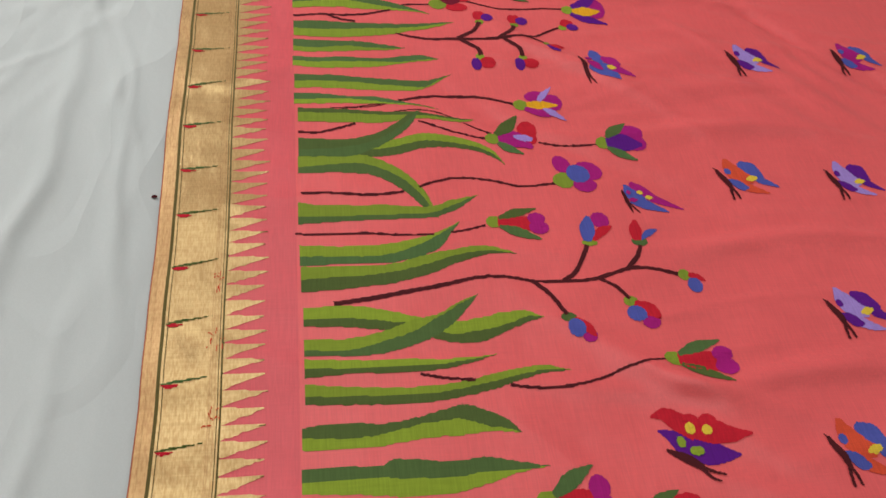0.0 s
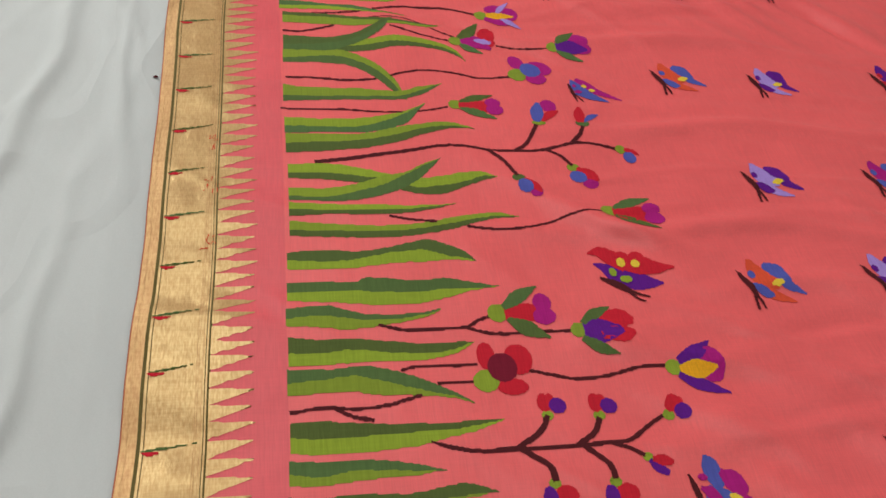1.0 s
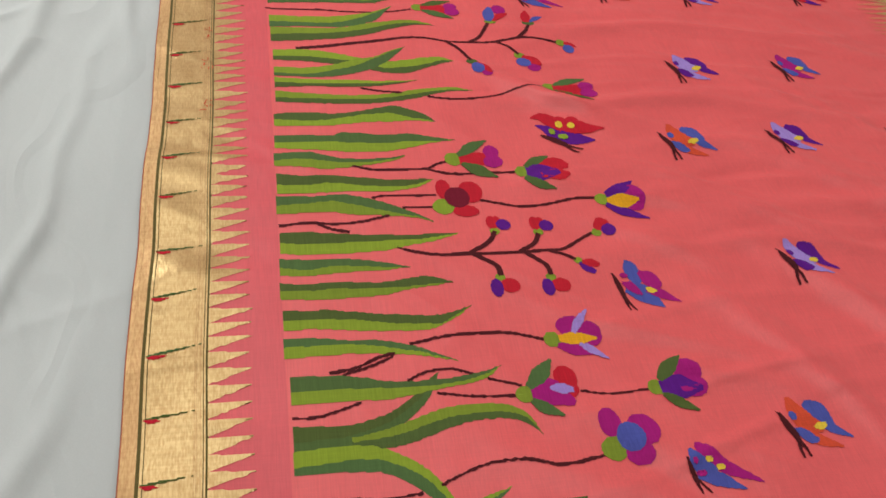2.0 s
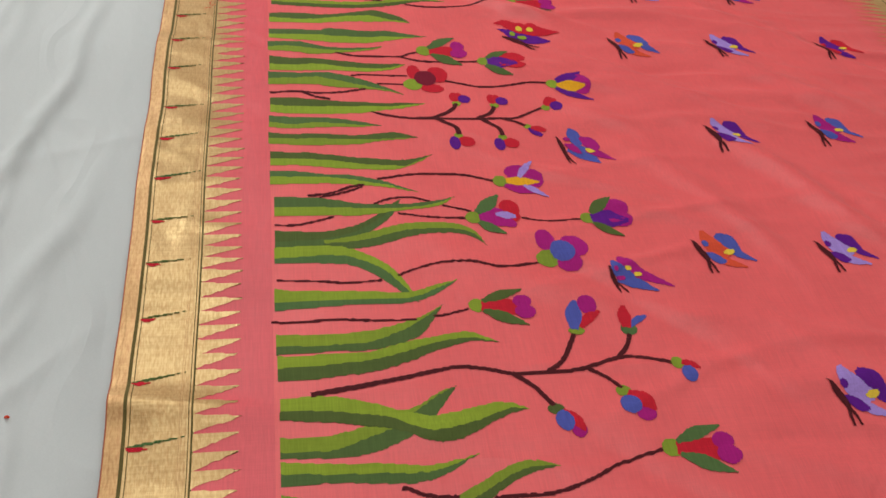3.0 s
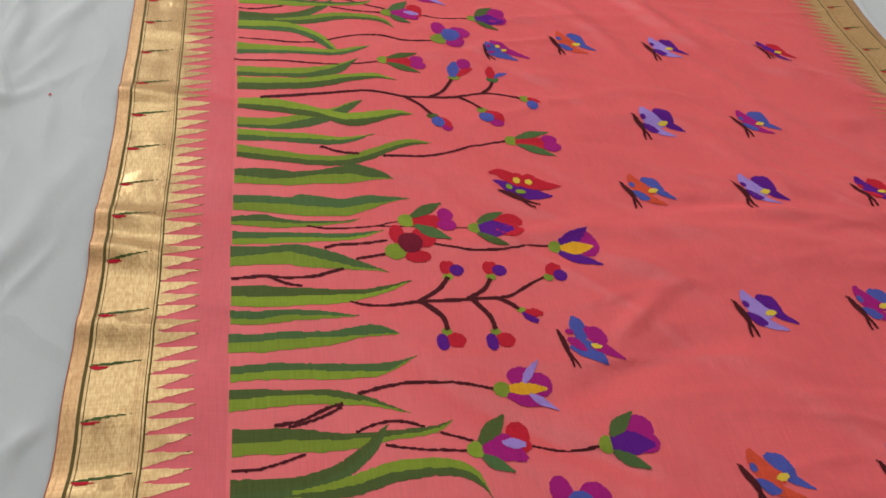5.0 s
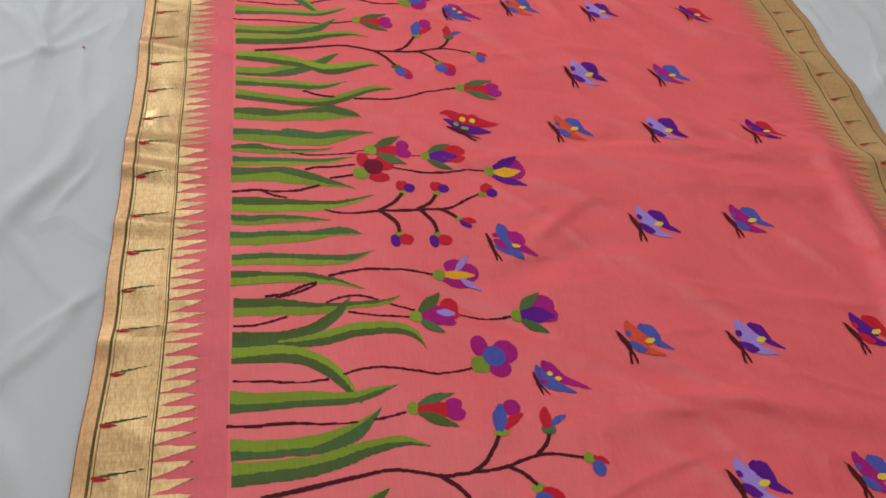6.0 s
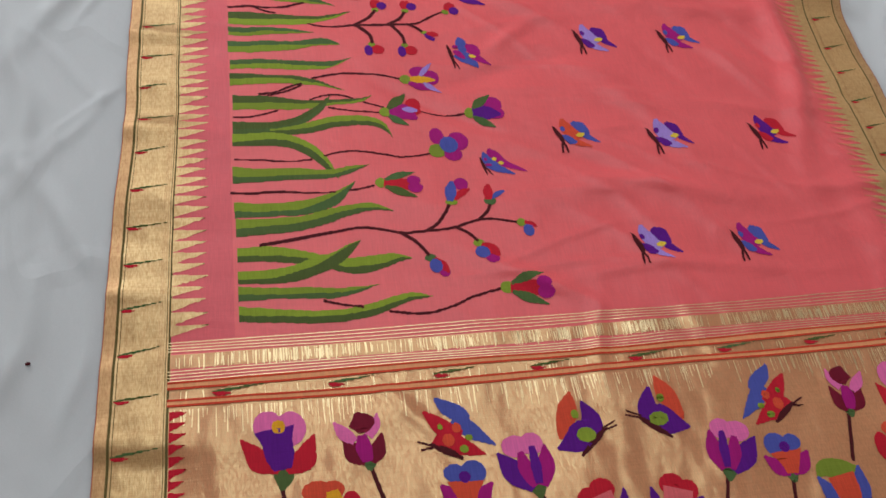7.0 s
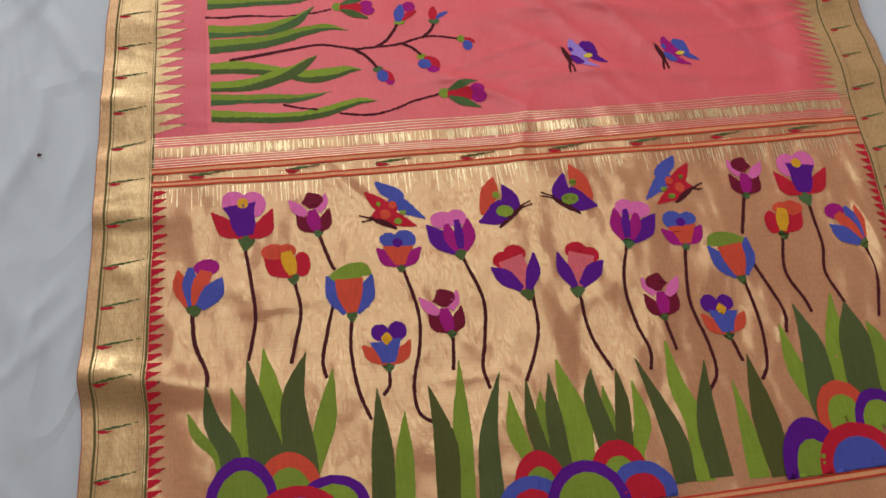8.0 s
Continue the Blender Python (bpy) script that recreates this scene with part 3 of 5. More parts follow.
def berry_drooping(m):
    m.begin("berry_drooping", "small drooping berry pair woven into the silk")
    m.blob(LEAF, "calyx", 0.13, -0.14, 0.51, 0.40)
    m.band(PURPLE, "lobe", (0.23, -0.41, 0.42), (0.82, -1.16, 0.97), (1.67, -1.79, 0.55))
    m.band(RED, "lobe", (0.48, -0.36, 0.41), (1.46, -0.54, 1.10), (2.39, -0.73, 0.41))


def garden_upper(g):
    """Far half of one repeat of the meadow."""
    leaf(g, True, (18.9, 70.20), (-0.1, 71.73, 70.87, 69.78), (3.6, 72.04, 70.57, 69.72), (6.6, 71.75, 70.79, 69.77), (9.7, 72.16, 71.45, 70.15), (12.8, 72.94, 71.77, 70.28), (14.1, 73.20, 71.67, 70.36), (15.9, 72.55, 71.03, 70.46), (17.7, 71.55, 70.66, 70.39))
    leaf(g, True, (20.7, 67.07), (-0.2, 68.20, 67.07, 66.11), (3.4, 68.22, 67.16, 65.87), (6.3, 68.09, 67.10, 65.56), (7.8, 68.56, 66.91, 65.37), (12.2, 68.06, 66.65, 65.35), (15.3, 68.26, 66.92, 65.93), (17.8, 67.71, 66.87, 66.62))
    leaf(g, True, (14.6, 64.72), (-0.3, 65.16, 64.07, 63.23), (3.2, 65.55, 64.29, 62.91), (4.9, 65.03, 64.01, 62.63), (7.2, 64.35, 63.72, 62.79), (10.1, 64.19, 63.72, 63.17), (13.1, 64.43, 64.12, 63.88))
    leaf(g, True, (17.1, 60.95), (-0.2, 61.95, 60.18, 58.82), (3.0, 61.62, 60.21, 58.84), (5.8, 61.61, 60.34, 59.02), (11.5, 60.97, 59.85, 59.11), (14.4, 60.96, 60.05, 59.53), (15.9, 60.98, 60.53, 60.15))
    leaf(g, True, (16.4, 54.19), (-0.3, 58.53, 57.07, 55.83), (2.9, 58.41, 57.35, 55.97), (5.6, 58.59, 57.66, 55.99), (7.0, 58.61, 57.33, 55.65), (9.9, 57.77, 56.43, 55.45), (12.6, 56.59, 55.61, 55.19), (14.8, 55.37, 55.02, 54.81))
    leaf(g, True, (19.0, 52.68), (-0.2, 53.17, 51.75, 50.37), (2.6, 53.22, 51.54, 50.03), (5.2, 52.89, 51.59, 50.07), (10.5, 52.56, 51.71, 50.42), (13.2, 52.49, 51.77, 51.05), (16.0, 52.56, 52.09, 51.63))
    leaf(g, True, (12.6, 48.08), (-0.3, 49.69, 48.42, 47.41), (2.4, 49.41, 48.13, 47.36), (5.0, 49.39, 48.53, 47.50), (7.5, 49.30, 48.38, 47.71), (10.1, 48.78, 48.16, 47.80))
    leaf(g, True, (16.7, 45.92), (-0.4, 46.41, 45.49, 44.41), (2.3, 46.24, 45.37, 44.23), (4.8, 46.43, 45.55, 44.29), (7.3, 46.27, 45.51, 44.41), (9.8, 46.23, 45.52, 44.65), (12.4, 46.67, 45.59, 45.30), (14.5, 46.72, 45.82, 45.58))
    leaf(g, True, (18.1, 43.03), (-0.2, 42.96, 41.72, 40.60), (2.1, 42.90, 41.86, 40.74), (4.0, 42.98, 41.83, 40.65), (6.9, 42.61, 41.68, 40.44), (9.3, 42.32, 41.28, 40.25), (13.2, 41.98, 40.94, 40.23), (14.8, 42.04, 40.99, 40.77), (16.4, 42.44, 41.94, 41.71))
    leaf(g, True, (15.9, 36.40), (-0.3, 39.77, 38.75, 37.55), (2.4, 39.76, 38.84, 37.72), (5.2, 39.39, 38.87, 37.85), (8.1, 39.32, 38.65, 37.77), (10.4, 38.82, 38.09, 37.53), (12.3, 38.20, 37.74, 37.32), (13.6, 37.52, 37.21, 37.00))
    stem(g, 0.42, (8.2, 63.07), (10.6, 62.38), (14.1, 62.36), (16.5, 62.52), (17.8, 63.20), (19.0, 63.64))
    stem(g, 0.42, (16.2, 62.53), (18.8, 61.75), (21.8, 61.58), (24.5, 61.57), (27.0, 61.42))
    stem(g, 0.40, (9.8, 58.00), (11.3, 58.38), (14.1, 58.42), (17.0, 58.46))
    stem(g, 0.40, (13.0, 56.51), (16.6, 56.58))
    stem(g, 0.42, (21.7, 57.54), (23.8, 56.94), (26.1, 56.41), (29.2, 56.58), (32.4, 57.20), (35.3, 57.24))
    stem(g, 0.44, (-0.2, 54.22), (2.8, 54.48), (5.4, 54.29), (8.1, 54.43), (9.8, 54.90), (11.5, 55.38))
    stem(g, 0.48, (3.6, 54.44), (5.3, 53.49), (7.0, 53.07))
    stem(g, 0.42, (3.6, 35.93), (6.0, 36.32), (8.4, 37.38), (9.8, 37.68))
    stem(g, 0.42, (11.3, 38.60), (14.0, 39.19), (17.0, 39.55), (20.6, 39.45), (23.0, 38.87), (24.7, 38.30))
    b = branch(g, ((11.64, 50.74, 0.20), (13.54, 50.05, 0.39), (15.63, 49.61, 0.39), (18.91, 49.63, 0.46), (21.13, 49.63, 0.39), (23.97, 49.74, 0.46), (26.28, 49.88, 0.40), (28.64, 50.09, 0.38), (30.74, 51.35, 0.37), (32.51, 52.31, 0.32), (33.46, 52.47, 0.35)))
    b.band(BARK, "twig", (19.0, 49.75, 0.50), (21.2, 51.16, 0.50), (22.4, 52.80, 0.50))
    b.band(BARK, "twig", (24.1, 49.80, 0.50), (26.0, 51.04, 0.50), (26.9, 52.44, 0.50))
    b.band(BARK, "twig", (19.2, 49.61, 0.55), (21.1, 47.90, 0.55), (21.5, 46.42, 0.55))
    b.band(BARK, "twig", (24.6, 49.71, 0.50), (26.1, 47.92, 0.50), (26.6, 46.42, 0.50))
    b.band(BARK, "twig", (26.9, 49.98, 0.40), (28.4, 49.30, 0.40), (29.4, 48.58, 0.40))
    motif(g, slim_tulip, 19.88, 63.94)
    motif(g, purple_tulip, 27.58, 61.40)
    motif(g, poppy, 17.56, 56.61)
    motif(g, crocus, 35.83, 56.99)
    motif(g, yellow_flower, 25.36, 38.25)
    motif(g, berry_pair, 22.36, 52.80)
    motif(g, berry_pair, 26.97, 52.64)
    motif(g, berry_pair, 33.32, 52.41, turn=-30)
    motif(g, berry_hanging, 21.40, 46.43)
    motif(g, berry_hanging, 26.57, 46.36)
    motif(g, berry_drooping, 29.50, 48.58)
    motif(g, red_butterfly, 34.51, 68.47)
    motif(g, blue_butterfly, 34.76, 44.53)


def garden_lower(g):
    """Near half of one repeat of the meadow."""
    leaf(g, True, (19.7, 35.56), (0.1, 35.80, 34.40, 33.12), (5.1, 35.58, 34.35, 33.05), (9.4, 34.78, 34.12, 33.00), (13.8, 34.74, 34.17, 33.70), (17.6, 34.99, 34.61, 34.13))
    leaf(g, None, (13.6, 35.51), (0.1, 30.95, 29.45, 28.66), (5.0, 30.69, 29.62, 28.47), (8.5, 31.53, 30.63, 29.55), (11.1, 33.26, 32.42, 31.40), (12.5, 34.66, 33.90, 33.05))
    leaf(g, False, (21.9, 27.39), (5.0, 29.44, 29.09, 28.38), (7.8, 29.83, 29.21, 28.32), (10.6, 30.59, 29.60, 28.62), (13.5, 31.46, 30.36, 29.36), (16.4, 31.60, 30.49, 29.67), (19.3, 31.09, 30.17, 29.43), (21.0, 29.76, 29.12, 28.49))
    leaf(g, False, (13.9, 20.75), (0.0, 28.66, 27.28, 26.60), (4.9, 28.82, 27.60, 26.48), (7.7, 28.32, 27.27, 26.07), (10.4, 26.86, 25.82, 24.46), (12.0, 25.26, 24.24, 22.81), (13.0, 23.70, 22.69, 21.45))
    leaf(g, False, (18.3, 23.20), (-0.1, 23.11, 21.49, 20.30), (2.8, 22.77, 21.39, 20.51), (8.1, 22.68, 21.53, 20.72), (12.8, 22.36, 21.53, 20.88), (15.6, 22.94, 22.35, 21.69))
    leaf(g, False, (16.1, 20.27), (0.0, 17.35, 15.92, 14.80), (4.6, 17.00, 15.71, 14.95), (8.4, 17.22, 15.91, 14.92), (11.8, 18.02, 17.23, 15.76), (13.9, 18.89, 18.49, 16.99))
    leaf(g, False, (20.5, 15.13), (0.1, 14.72, 13.26, 11.96), (4.5, 14.66, 13.47, 12.16), (8.3, 14.77, 13.80, 12.55), (11.6, 15.68, 14.62, 13.42), (14.3, 16.18, 15.41, 14.49), (17.7, 16.43, 15.72, 15.26))
    leaf(g, False, (21.9, 7.94), (0.2, 10.26, 9.01, 8.19), (4.3, 10.31, 8.98, 8.01), (7.4, 9.71, 8.58, 7.62), (9.9, 9.00, 8.16, 7.26), (12.9, 8.32, 7.07, 6.24), (15.5, 8.38, 7.12, 6.02), (18.1, 8.66, 7.45, 6.76), (20.1, 8.62, 8.05, 7.48))
    leaf(g, False, (15.7, 10.83), (0.2, 6.84, 5.71, 5.05), (4.2, 6.92, 5.71, 4.92), (7.3, 7.62, 6.59, 5.18), (9.8, 8.65, 7.47, 6.10), (11.8, 9.10, 8.75, 6.94), (13.8, 10.20, 9.99, 8.57))
    leaf(g, False, (17.1, 4.40), (0.2, 4.66, 3.56, 2.55), (4.2, 4.39, 3.42, 2.77), (8.3, 4.30, 3.45, 2.67), (11.4, 4.10, 3.37, 2.65), (13.9, 4.13, 3.67, 3.14))
    leaf(g, False, (23.7, 2.26), (0.2, 1.98, 0.79, -0.07), (4.1, 1.50, 0.50, -0.37), (8.7, 1.03, 0.21, -0.72), (12.3, 1.02, 0.26, -0.62), (16.1, 1.79, 0.95, 0.05), (18.6, 2.60, 1.74, 1.03), (21.3, 3.03, 2.43, 1.96))
    stem(g, 0.35, (4.8, 35.67), (7.4, 36.42), (9.6, 37.37))
    stem(g, 0.35, (10.6, 34.77), (12.4, 35.52), (14.7, 35.69), (16.8, 34.90))
    stem(g, 0.35, (18.1, 34.22), (21.1, 33.04))
    stem(g, 0.35, (13.1, 33.23), (16.6, 32.44), (20.6, 32.01))
    stem(g, 0.35, (0.1, 31.76), (2.3, 31.72), (4.4, 32.24), (6.2, 32.85))
    stem(g, 0.35, (26.5, 32.21), (29.3, 31.60), (33.2, 31.73))
    stem(g, 0.32, (0.2, 24.25), (3.5, 24.15), (7.5, 23.86), (10.6, 24.19))
    stem(g, 0.32, (12.2, 24.66), (13.8, 25.21), (16.6, 25.48), (20.2, 24.87), (23.0, 24.26), (26.7, 24.69))
    stem(g, 0.38, (-0.4, 18.90), (2.1, 18.73), (6.0, 18.81), (9.9, 18.41), (13.2, 18.36))
    stem(g, 0.38, (14.9, 18.61), (16.3, 18.79), (18.5, 19.36))
    stem(g, 0.40, (10.1, 2.35), (12.5, 1.66), (14.9, 1.29))
    stem(g, 0.42, (17.9, 0.56), (20.9, 0.07), (23.4, 0.08), (26.1, 0.75), (28.9, 1.89), (32.8, 2.87))
    b = branch(g, ((2.85, 10.53, 0.49), (6.28, 11.05, 0.50), (10.76, 11.83, 0.44), (14.71, 12.51, 0.37), (16.69, 12.56, 0.38), (19.29, 12.05, 0.38), (21.24, 11.65, 0.38), (23.97, 11.81, 0.38), (27.45, 12.16, 0.37), (31.16, 13.30, 0.38), (33.32, 13.43, 0.32), (36.89, 12.71, 0.33)))
    b.band(BARK, "twig", (24.3, 11.87, 0.45), (25.9, 12.94, 0.45), (27.2, 14.82, 0.45), (27.8, 15.91, 0.45))
    b.band(BARK, "twig", (31.5, 13.44, 0.45), (32.7, 14.57, 0.45), (33.3, 15.75, 0.45))
    b.band(BARK, "twig", (28.2, 12.28, 0.42), (29.7, 11.36, 0.42), (30.9, 10.01, 0.42))
    b.band(BARK, "twig", (20.9, 11.74, 0.45), (22.7, 10.23, 0.45), (24.1, 8.17, 0.45))
    motif(g, magenta_tulip, 21.17, 32.09)
    motif(g, plum_tulip, 33.78, 31.91)
    motif(g, daisy, 27.70, 25.10)
    motif(g, tulip, 19.27, 19.82, size=0.78)
    motif(g, tulip, 33.48, 2.96, size=0.85)
    motif(g, bud_upright, 27.73, 15.75)
    motif(g, bud_small, 33.17, 15.51)
    motif(g, bud_drooping, 36.75, 12.71)
    motif(g, bud_round, 30.89, 10.16)
    motif(g, bud_hanging, 24.10, 8.32)
    motif(g, pink_butterfly, 33.80, 22.45, size=0.84)


# ---- motifs of the end piece ----
def blade(g, material, *points):
    """A broad grass blade, widest at its root."""
    LIFTS[0] = (LIFTS[0] + 0.00004) % 0.0003
    m = Motif(g, "blade", 0, 0, lift=0.0003 + 0.5 * LIFTS[0] + (0.0002 if material is BLADE else 0), label="broad woven blade of grass")
    bend = random.uniform(-0.25, 0.25)
    if points[0][1] > -53.5:
        points = ((points[0][0] + 0.3, points[0][1] - 3.2, points[0][2]),) + points
    a, *rest = [(x, y, 0.97 * w) for x, y, w in points]
    m.band(material, "blade", a, *[(x + bend * (-1) ** i, y, w) for i, (x, y, w) in enumerate(rest[:-1])], rest[-1])


def hill(g, ring, inner, x, y, rx, ry, k):
    """Half-round hillock with a coloured rim."""
    HILLS[0] += 0.00012
    ry = 0.9 * ry
    m = Motif(g, "hillock", x, y, lift=0.0007 + HILLS[0], label="half-round woven hillock with a coloured rim")
    for material, name, s in ((ring, "hillock", 1.0), (inner, "hillock_core", k)):
        n, rings = 30, 6
        turns = [math.pi * (-0.35 + 1.7 * i / n) for i in range(n + 1)]
        v = [(rx * s * r / rings * math.cos(a), ry * s * r / rings * math.sin(a)) for a in turns for r in range(rings + 1)]
        v = [(a, max(b, -58.2 + slant(x + a) - y)) for a, b in v]
        m.add(material, name, v, grid_faces(n + 1, rings + 1))


HILLS = [0.0]


def crown_flower(m):
    m.begin("crown_flower", "purple and red flower with a pink back woven into the gold")
    m.band(MOSS, "calyx", (0.04, 1.33, 1.91), (0.00, 0.00, 2.06), (-0.26, -1.30, 0.37))
    m.blob(PINK, "petal", -1.46, 5.89, 1.64, 1.80)
    m.blob(PINK, "petal", 0.99, 5.52, 1.72, 1.98)
    m.band(RED, "petal", (-0.49, 0.71, 0.48), (-2.29, 1.87, 2.36), (-3.22, 3.04, 1.84), (-4.51, 4.68, 0.15))
    m.band(RED, "petal", (0.39, 0.63, 0.49), (2.12, 1.75, 2.59), (2.84, 3.13, 1.72), (3.58, 4.70, 0.16))
    m.band(PURPLE, "petal", (-0.79, 5.58, 4.45), (-0.54, 4.09, 3.39), (-0.29, 2.37, 3.08), (-0.04, 0.92, 1.90))
    m.blob(YELLOW, "heart", -0.34, 5.80, 0.75, 0.78)


def lily(m):
    m.begin("lily", "maroon lily with pink tips woven into the gold")
    m.band(MOSS, "calyx", (-0.10, 0.77, 1.80), (0.00, 0.00, 1.34), (-0.12, -0.67, 0.45))
    m.band(MAROON, "petal", (-0.35, 0.37, 1.07), (-1.63, 1.50, 2.29), (-2.74, 3.13, 0.24))
    m.band(MAROON, "petal", (0.17, 0.32, 1.03), (1.01, 1.53, 1.87), (1.68, 3.55, 0.23))
    m.band(MAGENTA, "petal", (-0.60, 3.48, 1.00), (-0.48, 1.91, 1.83), (-0.20, 0.36, 1.16))
    m.band(PINK, "petal", (-3.68, 5.21, 0.24), (-2.62, 3.82, 1.52), (-1.40, 2.76, 0.90))
    m.band(PINK, "petal", (1.31, 5.86, 0.23), (1.06, 4.56, 1.12), (0.14, 3.24, 1.06))
    m.band(MAROON, "petal_tip", (-1.05, 6.14, 0.43), (-0.52, 4.86, 3.05), (-0.44, 3.64, 0.84))


def marigold(m):
    m.begin("marigold", "red and orange flower with a yellow heart woven into the gold")
    m.band(MOSS, "calyx", (-0.04, 0.65, 1.45), (0.00, 0.00, 1.45), (-0.04, -0.72, 0.43))
    m.band(RED, "petal", (-0.20, 0.42, 0.61), (-1.93, 2.03, 3.05), (-3.46, 3.80, 0.76))
    m.blob(RED, "petal", 1.21, 2.07, 1.10, 1.78)
    m.blob(ORANGE, "petal", -2.35, 4.11, 1.69, 1.15)
    m.blob(ORANGE, "petal", -0.73, 4.13, 1.32, 0.98)
    m.band(YELLOW, "heart", (-0.81, 4.06, 1.32), (-0.45, 2.47, 1.90), (-0.04, 0.65, 1.01))


def striped_tulip(m):
    m.begin("striped_tulip", "blue and orange striped tulip woven into the gold")
    m.band(MOSS, "calyx", (-0.20, 0.79, 1.65), (0.07, -0.16, 1.51), (0.13, -0.93, 0.41))
    m.blob(MAGENTA, "petal", 1.46, 5.84, 1.50, 1.20)
    m.band(ORANGE, "petal", (-1.80, 5.65, 0.28), (-1.38, 3.39, 1.93), (-0.48, 0.66, 1.15))
    m.band(BLUE, "petal", (-0.39, 6.00, 0.60), (-0.40, 3.54, 1.76), (-0.07, 0.62, 1.16))
    m.band(ORANGE, "petal", (1.39, 5.36, 1.46), (0.66, 3.20, 1.83), (0.21, 0.60, 0.99))
    m.band(BLUE, "petal", (3.29, 4.23, 0.23), (2.27, 2.35, 2.55), (0.63, 0.25, 1.27))


def cup_flower(m):
    m.begin("cup_flower", "orange and blue cup with a green rim woven into the gold")
    m.band(MOSS, "calyx", (0.08, 0.93, 1.30), (0.00, 0.00, 1.29), (-0.06, -0.77, 0.36))
    m.band(LEAF, "rim", (-2.70, 5.47, 0.48), (-0.54, 5.92, 2.25), (1.71, 6.29, 2.11), (2.98, 5.60, 0.40))
    m.band(BLUE, "petal", (-2.82, 5.80, 0.30), (-1.92, 3.16, 2.48), (-0.53, 0.59, 1.44))
    m.band(BLUE, "petal", (3.06, 5.59, 0.30), (1.92, 2.80, 2.49), (0.48, 0.50, 1.23))
    m.band(ORANGE, "petal", (-0.01, 5.22, 3.66), (-0.06, 2.75, 3.12), (0.05, 0.54, 1.37))


def viola(m):
    m.begin("viola", "orange flower with a blue hood and purple sides woven into the gold")
    m.band(MOSS, "calyx", (0.09, 0.82, 1.80), (0.00, 0.00, 1.34), (-0.08, -0.73, 0.45))
    m.blob(BLUE, "petal", -1.23, 4.11, 1.29, 1.01)
    m.blob(BLUE, "petal", 0.89, 4.02, 1.52, 1.43)
    m.band(MAGENTA, "petal", (-3.01, 2.92, 0.32), (-1.66, 1.39, 2.17), (-0.11, 0.34, 0.73))
    m.band(MAGENTA, "petal", (2.89, 2.74, 0.31), (1.50, 1.27, 1.93), (0.18, 0.31, 0.71))
    m.band(ORANGE, "petal", (-0.12, 3.09, 4.23), (-0.17, 1.92, 2.88), (-0.04, 0.33, 1.36))
    m.blob(PURPLE, "heart", -0.14, 3.60, 0.68, 0.67)


def parrot_tulip(m):
    m.begin("parrot_tulip", "purple and magenta tulip with a pink top woven into the gold")
    m.band(MOSS, "calyx", (-0.12, 0.77, 2.04), (-0.01, -0.08, 1.71), (0.08, -1.10, 0.39))
    m.blob(PINK, "petal", -1.79, 5.12, 1.63, 1.30)
    m.blob(PINK, "petal", 0.19, 5.30, 1.40, 1.30)
    m.band(MAGENTA, "petal", (1.73, 5.09, 0.31), (1.37, 2.60, 2.24), (0.44, 0.38, 1.37))
    m.band(PURPLE, "petal", (-4.05, 4.53, 0.25), (-2.41, 2.16, 2.79), (-0.52, 0.13, 1.12))
    m.band(MAGENTA, "petal", (-1.33, 4.47, 0.72), (-0.99, 2.38, 1.79), (-0.26, 0.36, 1.08))
    m.band(PURPLE, "petal", (0.15, 5.04, 0.71), (0.22, 2.70, 1.22), (0.16, 0.58, 0.86))


def pansy(m):
    m.begin("pansy", "blue and orange flower with a purple hood woven into the gold")
    m.band(MOSS, "calyx", (-0.07, 0.75, 1.56), (0.00, 0.00, 1.55), (-0.07, -0.73, 0.42))
    m.blob(PURPLE, "petal", -0.69, 4.58, 1.15, 1.14)
    m.blob(PURPLE, "petal", 1.55, 4.59, 1.23, 1.29)
    m.band(ORANGE, "petal", (-3.06, 2.99, 0.29), (-1.83, 1.60, 1.84), (-0.24, 0.39, 0.67))
    m.band(ORANGE, "petal", (3.07, 3.22, 0.29), (1.87, 1.45, 1.83), (0.32, 0.34, 0.67))
    m.band(BLUE, "petal", (-0.08, 3.45, 4.13), (0.05, 1.93, 2.78), (0.04, 0.44, 1.63))
    m.band(YELLOW, "heart", (0.17, 4.50, 0.29), (0.09, 3.67, 1.43), (0.00, 2.84, 0.29))


def chalice(m):
    m.begin("chalice", "rose cup with purple sides and a red top woven into the gold")
    m.band(MOSS, "calyx", (-0.18, 0.75, 1.90), (0.00, 0.00, 1.88), (0.12, -1.06, 0.47))
    m.blob(RED, "petal", -2.63, 5.02, 1.38, 1.25)
    m.blob(RED, "petal", -0.93, 5.88, 1.55, 1.26)
    m.band(ROSE, "petal", (-1.58, 5.26, 3.56), (-0.99, 3.21, 3.20), (-0.36, 0.60, 1.27))
    m.band(PURPLE, "petal", (-4.40, 4.09, 0.25), (-2.78, 2.62, 2.27), (-0.73, 0.64, 1.02))
    m.band(PURPLE, "petal", (1.72, 5.82, 0.23), (1.25, 3.17, 1.90), (0.17, 0.55, 0.94))


